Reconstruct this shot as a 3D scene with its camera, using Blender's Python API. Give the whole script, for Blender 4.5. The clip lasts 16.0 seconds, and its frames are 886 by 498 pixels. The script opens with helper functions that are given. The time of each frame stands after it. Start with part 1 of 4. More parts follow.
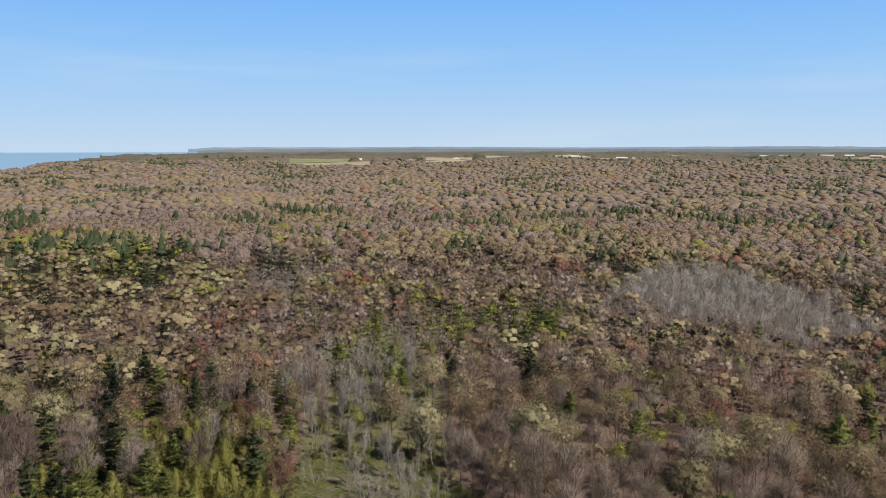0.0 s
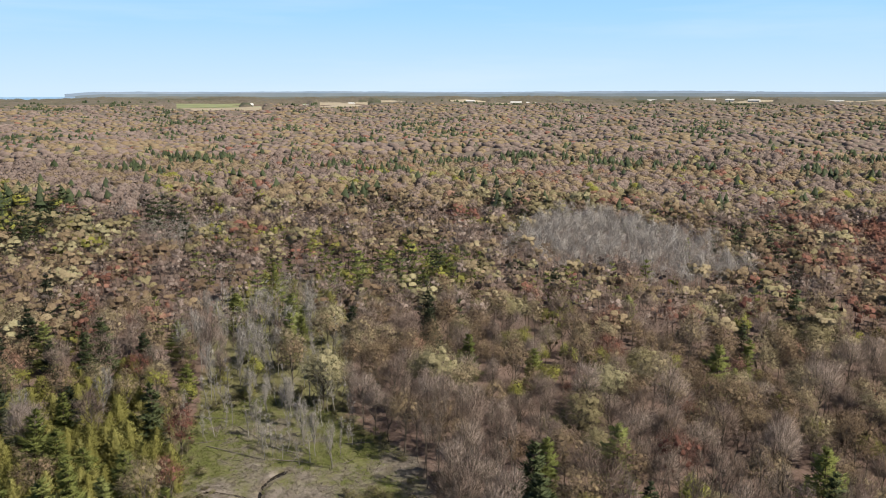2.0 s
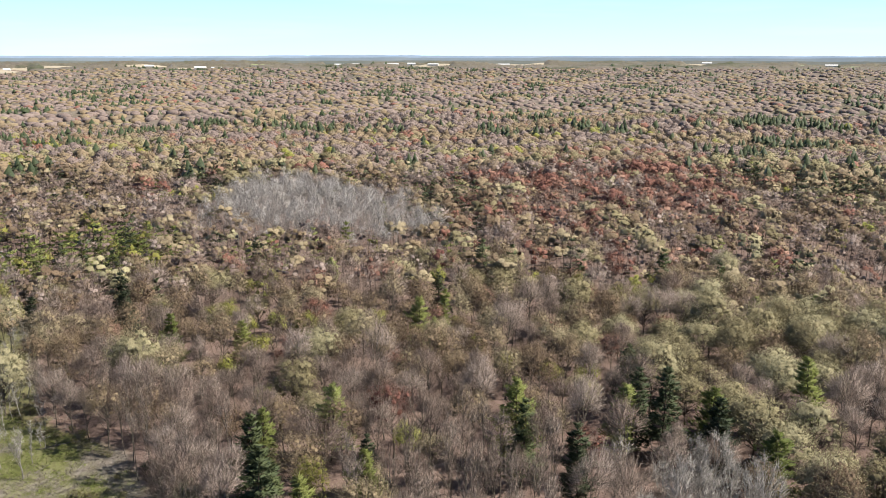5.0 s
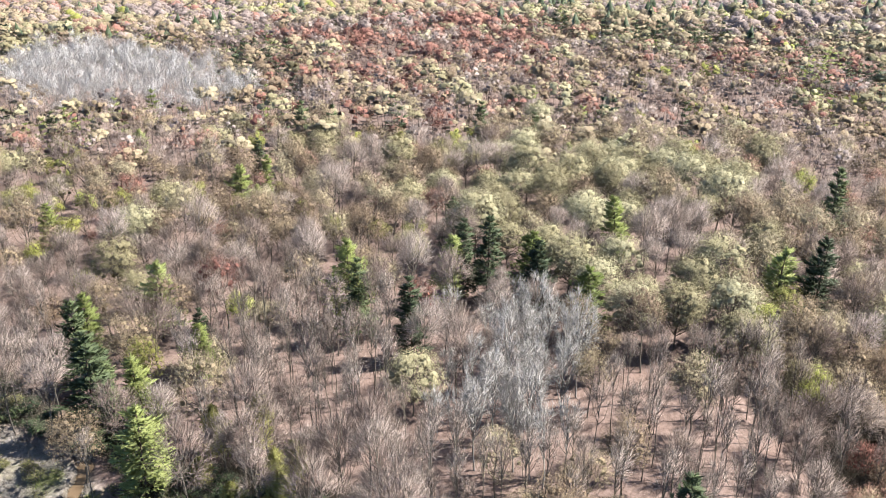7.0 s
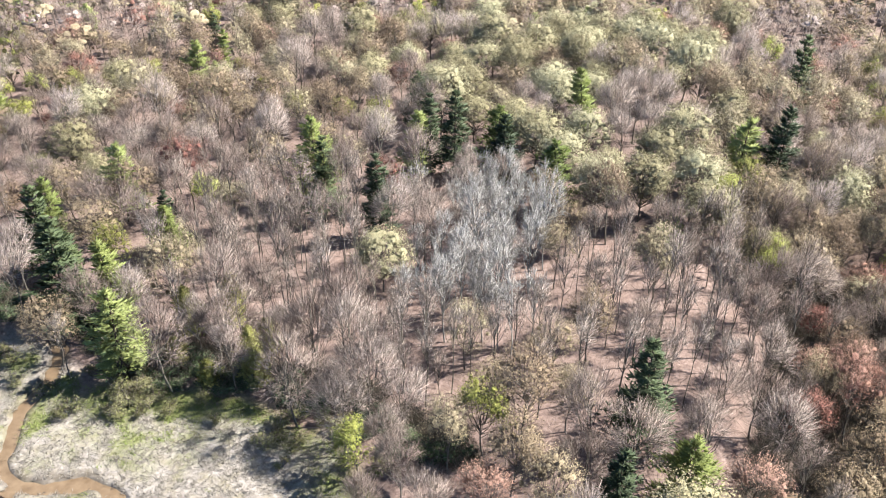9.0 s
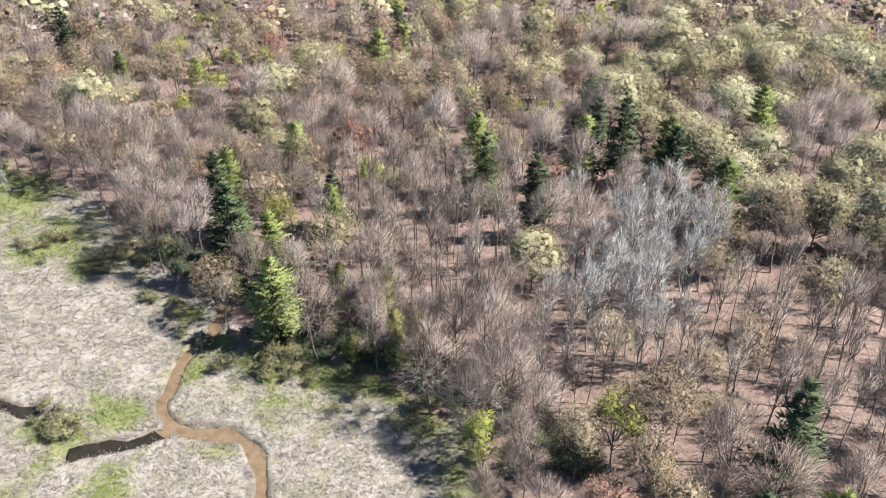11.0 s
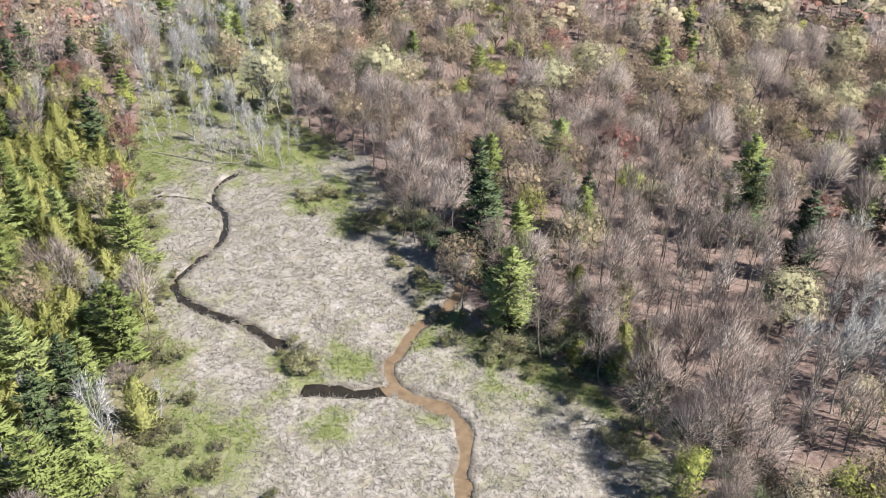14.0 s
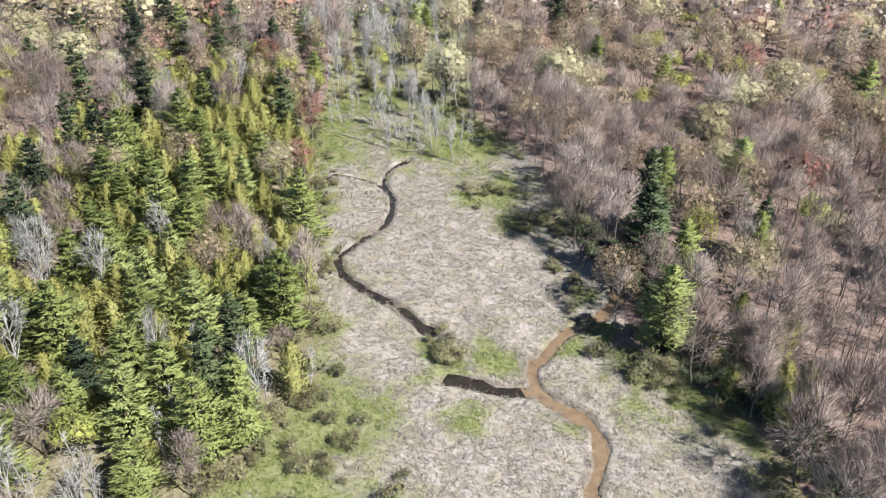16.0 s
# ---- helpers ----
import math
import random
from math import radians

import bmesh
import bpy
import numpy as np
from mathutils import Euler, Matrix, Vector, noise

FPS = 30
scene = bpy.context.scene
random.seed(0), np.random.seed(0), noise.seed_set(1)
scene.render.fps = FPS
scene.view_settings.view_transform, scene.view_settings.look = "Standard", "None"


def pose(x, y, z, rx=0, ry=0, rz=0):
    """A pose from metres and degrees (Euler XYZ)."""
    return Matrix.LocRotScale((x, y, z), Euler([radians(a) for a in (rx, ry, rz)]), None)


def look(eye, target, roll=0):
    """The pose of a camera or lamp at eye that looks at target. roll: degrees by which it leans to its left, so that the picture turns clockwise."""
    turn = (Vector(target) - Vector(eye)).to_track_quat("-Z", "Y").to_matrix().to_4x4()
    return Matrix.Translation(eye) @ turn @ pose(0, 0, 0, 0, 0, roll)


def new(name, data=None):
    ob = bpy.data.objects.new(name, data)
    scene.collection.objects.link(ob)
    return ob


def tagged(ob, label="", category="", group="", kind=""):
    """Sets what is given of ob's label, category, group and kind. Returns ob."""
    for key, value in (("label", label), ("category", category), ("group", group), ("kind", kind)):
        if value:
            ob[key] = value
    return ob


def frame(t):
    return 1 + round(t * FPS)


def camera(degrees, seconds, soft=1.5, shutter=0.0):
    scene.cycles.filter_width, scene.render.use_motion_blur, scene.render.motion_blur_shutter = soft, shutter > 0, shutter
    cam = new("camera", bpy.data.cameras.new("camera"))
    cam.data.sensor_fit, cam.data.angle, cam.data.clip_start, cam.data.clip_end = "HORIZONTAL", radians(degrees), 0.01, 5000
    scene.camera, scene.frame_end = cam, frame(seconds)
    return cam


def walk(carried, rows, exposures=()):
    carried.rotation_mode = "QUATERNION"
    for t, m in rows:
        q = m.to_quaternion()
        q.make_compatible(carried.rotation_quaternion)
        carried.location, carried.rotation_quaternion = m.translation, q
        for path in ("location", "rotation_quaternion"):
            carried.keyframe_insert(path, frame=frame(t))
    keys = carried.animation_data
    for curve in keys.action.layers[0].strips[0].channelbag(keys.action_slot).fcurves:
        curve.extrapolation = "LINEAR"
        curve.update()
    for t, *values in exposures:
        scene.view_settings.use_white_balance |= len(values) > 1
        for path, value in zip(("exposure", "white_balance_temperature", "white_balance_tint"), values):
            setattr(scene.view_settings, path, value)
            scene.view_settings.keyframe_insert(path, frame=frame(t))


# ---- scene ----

# The drone hovers in one place, EYE metres over the marsh, turns right while it tilts down, and turns back.
EYE = 90.0
cam = camera(57.66, 16.0, soft=1.0)
ROWS = [  # seconds, yaw (left of +y), pitch
    (0.0, 0.05, -7.27), (0.1, 0.0, -8.2), (0.3, -0.14, -10.35), (0.5, -0.28, -11.1), (1.0, -1.07, -11.12),
    (1.5, -4.30, -11.13), (2.0, -7.29, -11.12), (2.5, -10.24, -11.13), (3.0, -14.20, -11.13), (3.5, -18.66, -11.13),
    (4.4, -25.1, -11.9), (5.1, -29.4, -13.9), (5.8, -33.74, -16.83), (6.0, -35.02, -17.82), (6.5, -38.41, -20.38),
    (7.0, -41.81, -23.46), (7.5, -45.36, -27.90), (8.0, -48.04, -31.76), (8.25, -48.3, -32.15), (8.8, -45.7, -32.22),
    (9.5, -41.5, -32.25), (10.3, -36.36, -32.27), (10.5, -35.02, -32.27), (11.0, -31.70, -32.29), (11.5, -28.28, -32.29),
    (12.0, -24.91, -32.31), (12.5, -21.52, -32.33), (13.0, -18.21, -32.33), (13.5, -14.80, -32.31), (14.0, -11.40, -32.32),
    (14.5, -8.06, -32.33), (15.0, -4.72, -32.35), (15.5, -1.35, -32.35), (16.0, 1.87, -32.35),
]
EXPOSURES = [(0.0, 0.79, 7400, 10), (0.4, 1.02, 7400, 10), (1.0, 1.06, 7400, 10), (2.0, 1.08, 7400, 10), (3.7, 1.16, 7400, 10), (5.8, 1.99, 6700, 10), (7.0, 2.55, 6500, 9), (8.0, 2.76, 6450, 8), (11.0, 2.45, 6400, 8), (16.0, 2.27, 6300, 8)]
walk(cam, [(t, pose(0, 0, EYE, 90 + pitch, 0, yaw)) for t, yaw, pitch in ROWS], EXPOSURES)

# ---- sky and sun ----
SUN_FROM, SUN_UP = math.atan2(0.82, -0.57), radians(48)
world = bpy.data.worlds.new("sky")
scene.world = world
world.use_nodes = True
wn, wl = world.node_tree.nodes, world.node_tree.links
sky = wn.new("ShaderNodeTexSky")
sky.sky_type, sky.sun_disc = "NISHITA", False
sky.sun_elevation, sky.sun_rotation = SUN_UP, SUN_FROM
sky.air_density, sky.dust_density, sky.ozone_density = 1.0, 0.0, 2.0
wc = wn.new("ShaderNodeTexCoord")
split = wn.new("ShaderNodeSeparateXYZ")
wl.new(wc.outputs["Generated"], split.inputs["Vector"])
low = wn.new("ShaderNodeValToRGB")  # the pale, misty air low over the land
low.color_ramp.elements.new(0.5)
for el, (p, c) in zip(low.color_ramp.elements, [(0.0, (0.6, 0.84, 1.17)), (0.35, (0.36, 0.71, 1.25)), (1.0, (0.085, 0.465, 1.27))]):
    el.position, el.color = p, (*c, 1)
rise = wn.new("ShaderNodeMapRange")
rise.inputs["From Max"].default_value = 0.25
wl.new(split.outputs["Z"], rise.inputs["Value"])
wl.new(rise.outputs["Result"], low.inputs["Fac"])
boost = wn.new("ShaderNodeVectorMath")
boost.operation = "SCALE"
boost.inputs["Scale"].default_value = 9.6
wl.new(low.outputs["Color"], boost.inputs[0])
fade = wn.new("ShaderNodeMapRange")
fade.inputs["From Min"].default_value, fade.inputs["From Max"].default_value = 0.17, 0.34
fade.inputs["To Min"].default_value, fade.inputs["To Max"].default_value = 1.0, 0.0
wl.new(split.outputs["Z"], fade.inputs["Value"])
air = wn.new("ShaderNodeMix")
air.data_type = "RGBA"
wl.new(fade.outputs["Result"], air.inputs["Factor"])
wl.new(sky.outputs["Color"], air.inputs["A"])
wl.new(boost.outputs["Vector"], air.inputs["B"])
wm = wn.new("ShaderNodeMapping")
wm.inputs["Scale"].default_value = (1.1, 1.6, 14.0)
wm.inputs["Rotation"].default_value = (radians(3), radians(3), radians(25))
cirrus = wn.new("ShaderNodeTexNoise")
cirrus.inputs["Scale"].default_value, cirrus.inputs["Detail"].default_value, cirrus.inputs["Roughness"].default_value = 1.6, 5, 0.55
veil = wn.new("ShaderNodeMapRange")
veil.inputs["From Min"].default_value, veil.inputs["From Max"].default_value, veil.inputs["To Max"].default_value = 0.52, 0.85, 0.3
wmix = wn.new("ShaderNodeMix")
wmix.data_type = "RGBA"
wmix.inputs["B"].default_value = (7.9, 9.2, 10.4, 1)
back = wn["Background"]
back.inputs["Strength"].default_value = 0.05
wl.new(wc.outputs["Generated"], wm.inputs["Vector"])
wl.new(wm.outputs["Vector"], cirrus.inputs["Vector"])
wl.new(cirrus.outputs["Fac"], veil.inputs["Value"])
wl.new(veil.outputs["Result"], wmix.inputs["Factor"])
wl.new(air.outputs["Result"], wmix.inputs["A"])
wl.new(wmix.outputs["Result"], back.inputs["Color"])

sun = new("sun", bpy.data.lights.new("sun", "SUN"))
sun.data.energy, sun.data.angle, sun.data.color = 5.0, radians(0.6), (1.0, 0.95, 0.87)
sun.matrix_world = look((0, 0, 0), (-math.sin(SUN_FROM) * math.cos(SUN_UP), -math.cos(SUN_FROM) * math.cos(SUN_UP), -math.sin(SUN_UP)))


# ---- materials ----
def material(name, rough=0.8, spec=0.25):
    m = bpy.data.materials.new(name)
    m.use_nodes = True
    b = m.node_tree.nodes["Principled BSDF"]
    b.inputs["Roughness"].default_value, b.inputs["Specular IOR Level"].default_value = rough, spec
    return m, m.node_tree.nodes, m.node_tree.links, b


def noise_node(n, l, scale, detail=4.0, rough=0.6, coords="Object"):
    tc = n.new("ShaderNodeTexCoord")
    t = n.new("ShaderNodeTexNoise")
    t.inputs["Scale"].default_value, t.inputs["Detail"].default_value, t.inputs["Roughness"].default_value = scale, detail, rough
    l.new(tc.outputs[coords], t.inputs["Vector"])
    return t.outputs["Fac"]


def ramp(n, l, fac, stops):
    r = n.new("ShaderNodeValToRGB")
    e = r.color_ramp.elements
    while len(e) < len(stops):
        e.new(0.5)
    for el, (p, c) in zip(e, stops):
        el.position, el.color = p, (*c, 1)
    l.new(fac, r.inputs["Fac"])
    return r.outputs["Color"]


def mixed(n, l, fac, a, b, blend="MIX"):
    m = n.new("ShaderNodeMix")
    m.data_type, m.blend_type = "RGBA", blend
    for key, v in (("Factor", fac), ("A", a), ("B", b)):
        if isinstance(v, (int, float)):
            m.inputs[key].default_value = v
        elif isinstance(v, tuple):
            m.inputs[key].default_value = (*v, 1)
        else:
            l.new(v, m.inputs[key])
    return m.outputs["Result"]


def ranged(n, l, fac, a, b, lo=0.0, hi=1.0):
    r = n.new("ShaderNodeMapRange")
    for key, v in (("From Min", a), ("From Max", b), ("To Min", lo), ("To Max", hi)):
        r.inputs[key].default_value = v
    l.new(fac, r.inputs["Value"])
    return r.outputs["Result"]


def math_node(n, l, operation, *values):
    m = n.new("ShaderNodeMath")
    m.operation = operation
    for socket, v in zip(m.inputs, values):
        if isinstance(v, (int, float)):
            socket.default_value = v
        else:
            l.new(v, socket)
    return m.outputs[0]


def foliage(name, dark, mid, light, through_light=0.15, rough=0.75, grain_scale=1.6):
    """Twigs, buds, needles or leaves: the colour varies from tree to tree, over patches of some metres and from piece to piece."""
    m, n, l, b = material(name, rough, 0.15)
    info = n.new("ShaderNodeObjectInfo")
    geo = n.new("ShaderNodeNewGeometry")
    place = n.new("ShaderNodeTexNoise")
    place.inputs["Scale"].default_value, place.inputs["Detail"].default_value = 0.13, 2
    l.new(geo.outputs["Position"], place.inputs["Vector"])
    # trees that share one mesh carry 1 + their own tint; single trees take the object's chance value
    tint = n.new("ShaderNodeAttribute")
    tint.attribute_name = "tint"
    shared = math_node(n, l, "GREATER_THAN", tint.outputs["Fac"], 0.5)
    own = math_node(n, l, "SUBTRACT", tint.outputs["Fac"], shared)
    alone = math_node(n, l, "MULTIPLY", info.outputs["Random"], math_node(n, l, "SUBTRACT", 1.0, shared))
    chance = math_node(n, l, "ADD", own, alone)
    total = math_node(n, l, "MULTIPLY_ADD", geo.outputs["Random Per Island"], 0.12, math_node(n, l, "MULTIPLY_ADD", chance, 0.78, math_node(n, l, "MULTIPLY", place.outputs["Fac"], 0.25)))
    col = ramp(n, l, ranged(n, l, total, 0.15, 1.0), [(0.0, dark), (0.5, mid), (1.0, light)])
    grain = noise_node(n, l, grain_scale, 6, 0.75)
    # shade between twigs and leaves painted in as dark speckle, fine and coarse
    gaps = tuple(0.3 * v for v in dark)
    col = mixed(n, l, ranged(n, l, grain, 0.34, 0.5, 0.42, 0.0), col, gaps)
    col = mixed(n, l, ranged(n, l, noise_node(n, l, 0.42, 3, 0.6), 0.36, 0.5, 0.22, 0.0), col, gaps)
    bump = n.new("ShaderNodeBump")
    bump.inputs["Strength"].default_value, bump.inputs["Distance"].default_value = 0.6, 0.4
    l.new(grain, bump.inputs["Height"])
    l.new(bump.outputs["Normal"], b.inputs["Normal"])
    l.new(col, b.inputs["Base Color"])
    if through_light:
        tr = n.new("ShaderNodeBsdfTranslucent")
        l.new(col, tr.inputs["Color"])
        mix = n.new("ShaderNodeMixShader")
        mix.inputs[0].default_value = through_light
        l.new(b.outputs[0], mix.inputs[1])
        l.new(tr.outputs[0], mix.inputs[2])
        l.new(mix.outputs[0], n["Material Output"].inputs["Surface"])
    return m


def bark(name, dark, light):
    m, n, l, b = material(name, 0.9, 0.1)
    l.new(ramp(n, l, noise_node(n, l, 1.7, 5), [(0.3, dark), (0.75, light)]), b.inputs["Base Color"])
    return m


BARK = bark("grey brown bark", (0.045, 0.0383, 0.0315), (0.122, 0.106, 0.09))
BARK_PALE = bark("pale dead wood", (0.113, 0.106, 0.099), (0.225, 0.214, 0.203))
LOG = bark("weathered grey wood", (0.06, 0.053, 0.047), (0.17, 0.158, 0.146))
BARK_PINE = bark("dark pine bark", (0.027, 0.0203, 0.0158), (0.0672, 0.0495, 0.0383))
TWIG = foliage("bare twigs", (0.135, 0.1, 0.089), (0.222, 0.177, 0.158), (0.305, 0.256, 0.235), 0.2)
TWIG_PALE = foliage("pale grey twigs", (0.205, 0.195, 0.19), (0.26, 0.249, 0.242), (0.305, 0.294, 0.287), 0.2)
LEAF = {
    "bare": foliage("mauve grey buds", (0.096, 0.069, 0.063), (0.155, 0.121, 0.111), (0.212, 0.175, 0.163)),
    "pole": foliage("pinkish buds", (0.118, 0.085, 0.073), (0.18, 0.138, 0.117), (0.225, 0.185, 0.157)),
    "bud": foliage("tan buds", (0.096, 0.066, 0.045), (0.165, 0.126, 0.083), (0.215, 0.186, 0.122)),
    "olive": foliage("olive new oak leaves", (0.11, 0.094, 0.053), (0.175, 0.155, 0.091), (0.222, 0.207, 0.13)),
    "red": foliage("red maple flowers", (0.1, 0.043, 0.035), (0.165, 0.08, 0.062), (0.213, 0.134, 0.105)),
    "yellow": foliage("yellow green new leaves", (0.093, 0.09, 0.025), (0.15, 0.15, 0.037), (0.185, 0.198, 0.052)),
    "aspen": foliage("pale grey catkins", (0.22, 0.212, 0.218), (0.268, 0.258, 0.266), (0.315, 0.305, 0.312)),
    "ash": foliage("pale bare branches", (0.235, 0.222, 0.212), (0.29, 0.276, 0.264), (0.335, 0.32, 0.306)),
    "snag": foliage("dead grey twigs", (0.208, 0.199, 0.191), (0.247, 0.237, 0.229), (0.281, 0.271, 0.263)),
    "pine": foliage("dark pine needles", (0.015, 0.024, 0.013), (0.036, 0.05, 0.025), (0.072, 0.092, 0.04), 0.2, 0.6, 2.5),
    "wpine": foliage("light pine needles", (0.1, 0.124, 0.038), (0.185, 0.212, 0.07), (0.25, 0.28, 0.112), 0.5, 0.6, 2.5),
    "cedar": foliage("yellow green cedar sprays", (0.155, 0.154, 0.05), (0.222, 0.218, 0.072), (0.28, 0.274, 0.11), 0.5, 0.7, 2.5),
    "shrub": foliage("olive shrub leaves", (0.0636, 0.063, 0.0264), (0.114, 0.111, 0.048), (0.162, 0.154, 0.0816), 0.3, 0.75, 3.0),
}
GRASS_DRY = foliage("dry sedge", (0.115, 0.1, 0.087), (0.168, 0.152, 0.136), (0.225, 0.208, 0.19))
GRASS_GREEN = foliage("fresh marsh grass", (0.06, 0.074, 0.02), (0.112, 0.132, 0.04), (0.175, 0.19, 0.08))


def ground_material():
    m, n, l, b = material("leaf litter, marsh and soil", 0.95, 0.1)
    fine, patch, wide = noise_node(n, l, 1.3, 6, 0.7), noise_node(n, l, 0.12, 4), noise_node(n, l, 0.03, 4)
    litter = ramp(n, l, fine, [(0.3, (0.042, 0.029, 0.025)), (0.55, (0.105, 0.075, 0.066)), (0.8, (0.18, 0.142, 0.13))])
    litter = mixed(n, l, ranged(n, l, patch, 0.45, 0.7, 0, 0.5), litter, (0.093, 0.0624, 0.0522))
    sedge = ramp(n, l, fine, [(0.28, (0.068, 0.058, 0.05)), (0.48, (0.132, 0.117, 0.107)), (0.74, (0.2, 0.184, 0.172))])
    green = ramp(n, l, fine, [(0.3, (0.042, 0.045, 0.0155)), (0.7, (0.1, 0.108, 0.039))])
    at = n.new("ShaderNodeAttribute")
    at.attribute_name = "green"
    at2 = n.new("ShaderNodeAttribute")
    at2.attribute_name = "marsh"
    at3 = n.new("ShaderNodeAttribute")
    at3.attribute_name = "mud"
    gsum = n.new("ShaderNodeMath")
    gsum.operation = "MULTIPLY_ADD"
    l.new(patch, gsum.inputs[0])
    gsum.inputs[1].default_value = 0.9
    l.new(at.outputs["Fac"], gsum.inputs[2])
    sedge = mixed(n, l, ranged(n, l, noise_node(n, l, 0.35, 5), 0.46, 0.68, 0, 0.65), sedge, (0.09, 0.078, 0.045))
    wet = mixed(n, l, ranged(n, l, gsum.outputs[0], 0.46, 0.78, 0, 0.85), sedge, green)
    col = mixed(n, l, at2.outputs["Fac"], litter, wet)
    col = mixed(n, l, at3.outputs["Fac"], col, ramp(n, l, noise_node(n, l, 0.6, 4), [(0.48, (0.036, 0.028, 0.02)), (0.72, (0.1, 0.083, 0.067))]))
    l.new(col, b.inputs["Base Color"])
    bump = n.new("ShaderNodeBump")
    bump.inputs["Strength"].default_value, bump.inputs["Distance"].default_value = 0.35, 0.3
    l.new(fine, bump.inputs["Height"])
    l.new(bump.outputs["Normal"], b.inputs["Normal"])
    return m


def water_material(name, deep, light, rough, spec=0.3):
    m, n, l, b = material(name, rough, spec)
    l.new(ramp(n, l, noise_node(n, l, 0.7, 4), [(0.3, deep), (0.7, light)]), b.inputs["Base Color"])
    bump = n.new("ShaderNodeBump")
    bump.inputs["Strength"].default_value, bump.inputs["Distance"].default_value = 0.15, 0.05
    l.new(noise_node(n, l, 3.0, 3), bump.inputs["Height"])
    l.new(bump.outputs["Normal"], b.inputs["Normal"])
    return m


def plain(name, dark, light, scale, rough=0.9):
    m, n, l, b = material(name, rough, 0.2)
    l.new(ramp(n, l, noise_node(n, l, scale, 5), [(0.3, dark), (0.7, light)]), b.inputs["Base Color"])
    return m


def woods_material():
    """The roof of distant woods: tan, grey and olive crowns a few metres wide."""
    m, n, l, b = material("distant woods", 0.9, 0.1)
    crowns, groves, wide = noise_node(n, l, 0.11, 5, 0.7), noise_node(n, l, 0.012, 4), noise_node(n, l, 0.0022, 4)
    tan = ramp(n, l, crowns, [(0.3, (0.046, 0.039, 0.032)), (0.5, (0.096, 0.082, 0.066)), (0.72, (0.13, 0.116, 0.097))])
    grey = ramp(n, l, crowns, [(0.3, (0.0533, 0.0433, 0.0374)), (0.5, (0.102, 0.0846, 0.075)), (0.72, (0.133, 0.114, 0.101))])
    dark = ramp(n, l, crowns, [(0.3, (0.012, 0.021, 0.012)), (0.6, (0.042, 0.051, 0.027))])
    col = mixed(n, l, ranged(n, l, groves, 0.45, 0.62), tan, grey)
    col = mixed(n, l, ranged(n, l, wide, 0.54, 0.66, 0, 0.8), col, dark)
    far = n.new("ShaderNodeVectorMath")  # aerial tone painted into the colour: darker green with distance
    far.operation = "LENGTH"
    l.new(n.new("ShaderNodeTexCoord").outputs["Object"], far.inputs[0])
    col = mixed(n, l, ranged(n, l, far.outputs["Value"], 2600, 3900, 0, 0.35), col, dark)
    l.new(col, b.inputs["Base Color"])
    return m


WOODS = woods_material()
GROUND = ground_material()
MUDDY = water_material("muddy brown water", (0.06, 0.0396, 0.0228), (0.096, 0.0672, 0.042), 0.35)
BLACK = water_material("black peat water", (0.0072, 0.006, 0.0048), (0.016, 0.013, 0.0095), 0.12, 0.12)
LAKE = water_material("blue lake water", (0.12, 0.216, 0.312), (0.156, 0.252, 0.348), 0.3)
FIELD_TAN = plain("ploughed tan field", (0.18, 0.156, 0.114), (0.252, 0.222, 0.174), 0.01)
FIELD_GREEN = plain("young green crop", (0.102, 0.12, 0.06), (0.156, 0.174, 0.096), 0.01)
# these three base colours carry the haze of the air in front
RISE = plain("haze-tinted grey green woods", (0.05, 0.062, 0.06), (0.085, 0.088, 0.082), 0.008)
SLATE = plain("haze-tinted slate blue woods", (0.07, 0.095, 0.12), (0.095, 0.118, 0.14), 0.006)
HILLS = plain("haze-tinted blue hills", (0.096, 0.138, 0.198), (0.126, 0.168, 0.228), 0.004)
WHITE = plain("pale painted siding", (0.252, 0.252, 0.246), (0.33, 0.33, 0.324), 0.4)
ROOF = plain("pale metal roofing", (0.3, 0.306, 0.312), (0.396, 0.402, 0.408), 0.3, 0.5)

# ---- plan of the land ----
MARSH = [(-42, 55), (-38, 76), (-32, 83), (-25, 102), (-32, 129), (-35, 155), (-40, 184), (-46, 212), (-36, 228), (-20, 236), (-4, 219),
         (8, 200), (17, 186), (21, 157), (22, 145), (28, 127), (28, 113), (38, 102), (44, 93), (47, 85), (49, 76), (46, 55)]
CEDARS = [(-62, 55), (-116, 179), (-97, 190), (-80, 243), (-50, 222), (-33, 140), (-25, 98), (-30, 79), (-40, 55)]
SNAGS = [(-42, 220), (-52, 350), (-7, 375), (3, 259), (0, 215), (-20, 228)]
ASPENS = [(85, 402), (138, 507), (186, 466), (190, 367), (171, 317), (128, 308), (111, 350), (81, 360)]
REDS = [(308, 524), (434, 557), (502, 494), (396, 359), (304, 275), (196, 257), (179, 317), (209, 383)]
OAKS = [(134, 142), (169, 160), (211, 153), (225, 124), (198, 85), (135, 62), (111, 64), (122, 86), (119, 102)]
ASHES = [(74, 90), (102, 110), (116, 103), (111, 83), (90, 66), (75, 69), (69, 79)]
SLOPE = [(45, 130), (78, 141), (91, 117), (77, 96), (99, 77), (137, 60), (128, 48), (95, 32), (60, 63), (55, 86), (42, 112)]
HOLLOW = [(76, 24), (84, 2), (124, 6), (148, 32), (148, 48), (132, 46), (116, 38), (96, 30)]
RIDGE = [(-205, 366), (-342, 615), (-326, 693), (-170, 526), (-134, 423), (-153, 366)]
VALLEY = [(-482, 1062), (-312, 974), (-145, 612), (-77, 483), (-58, 360), (-96, 412), (-144, 528), (-276, 728)]
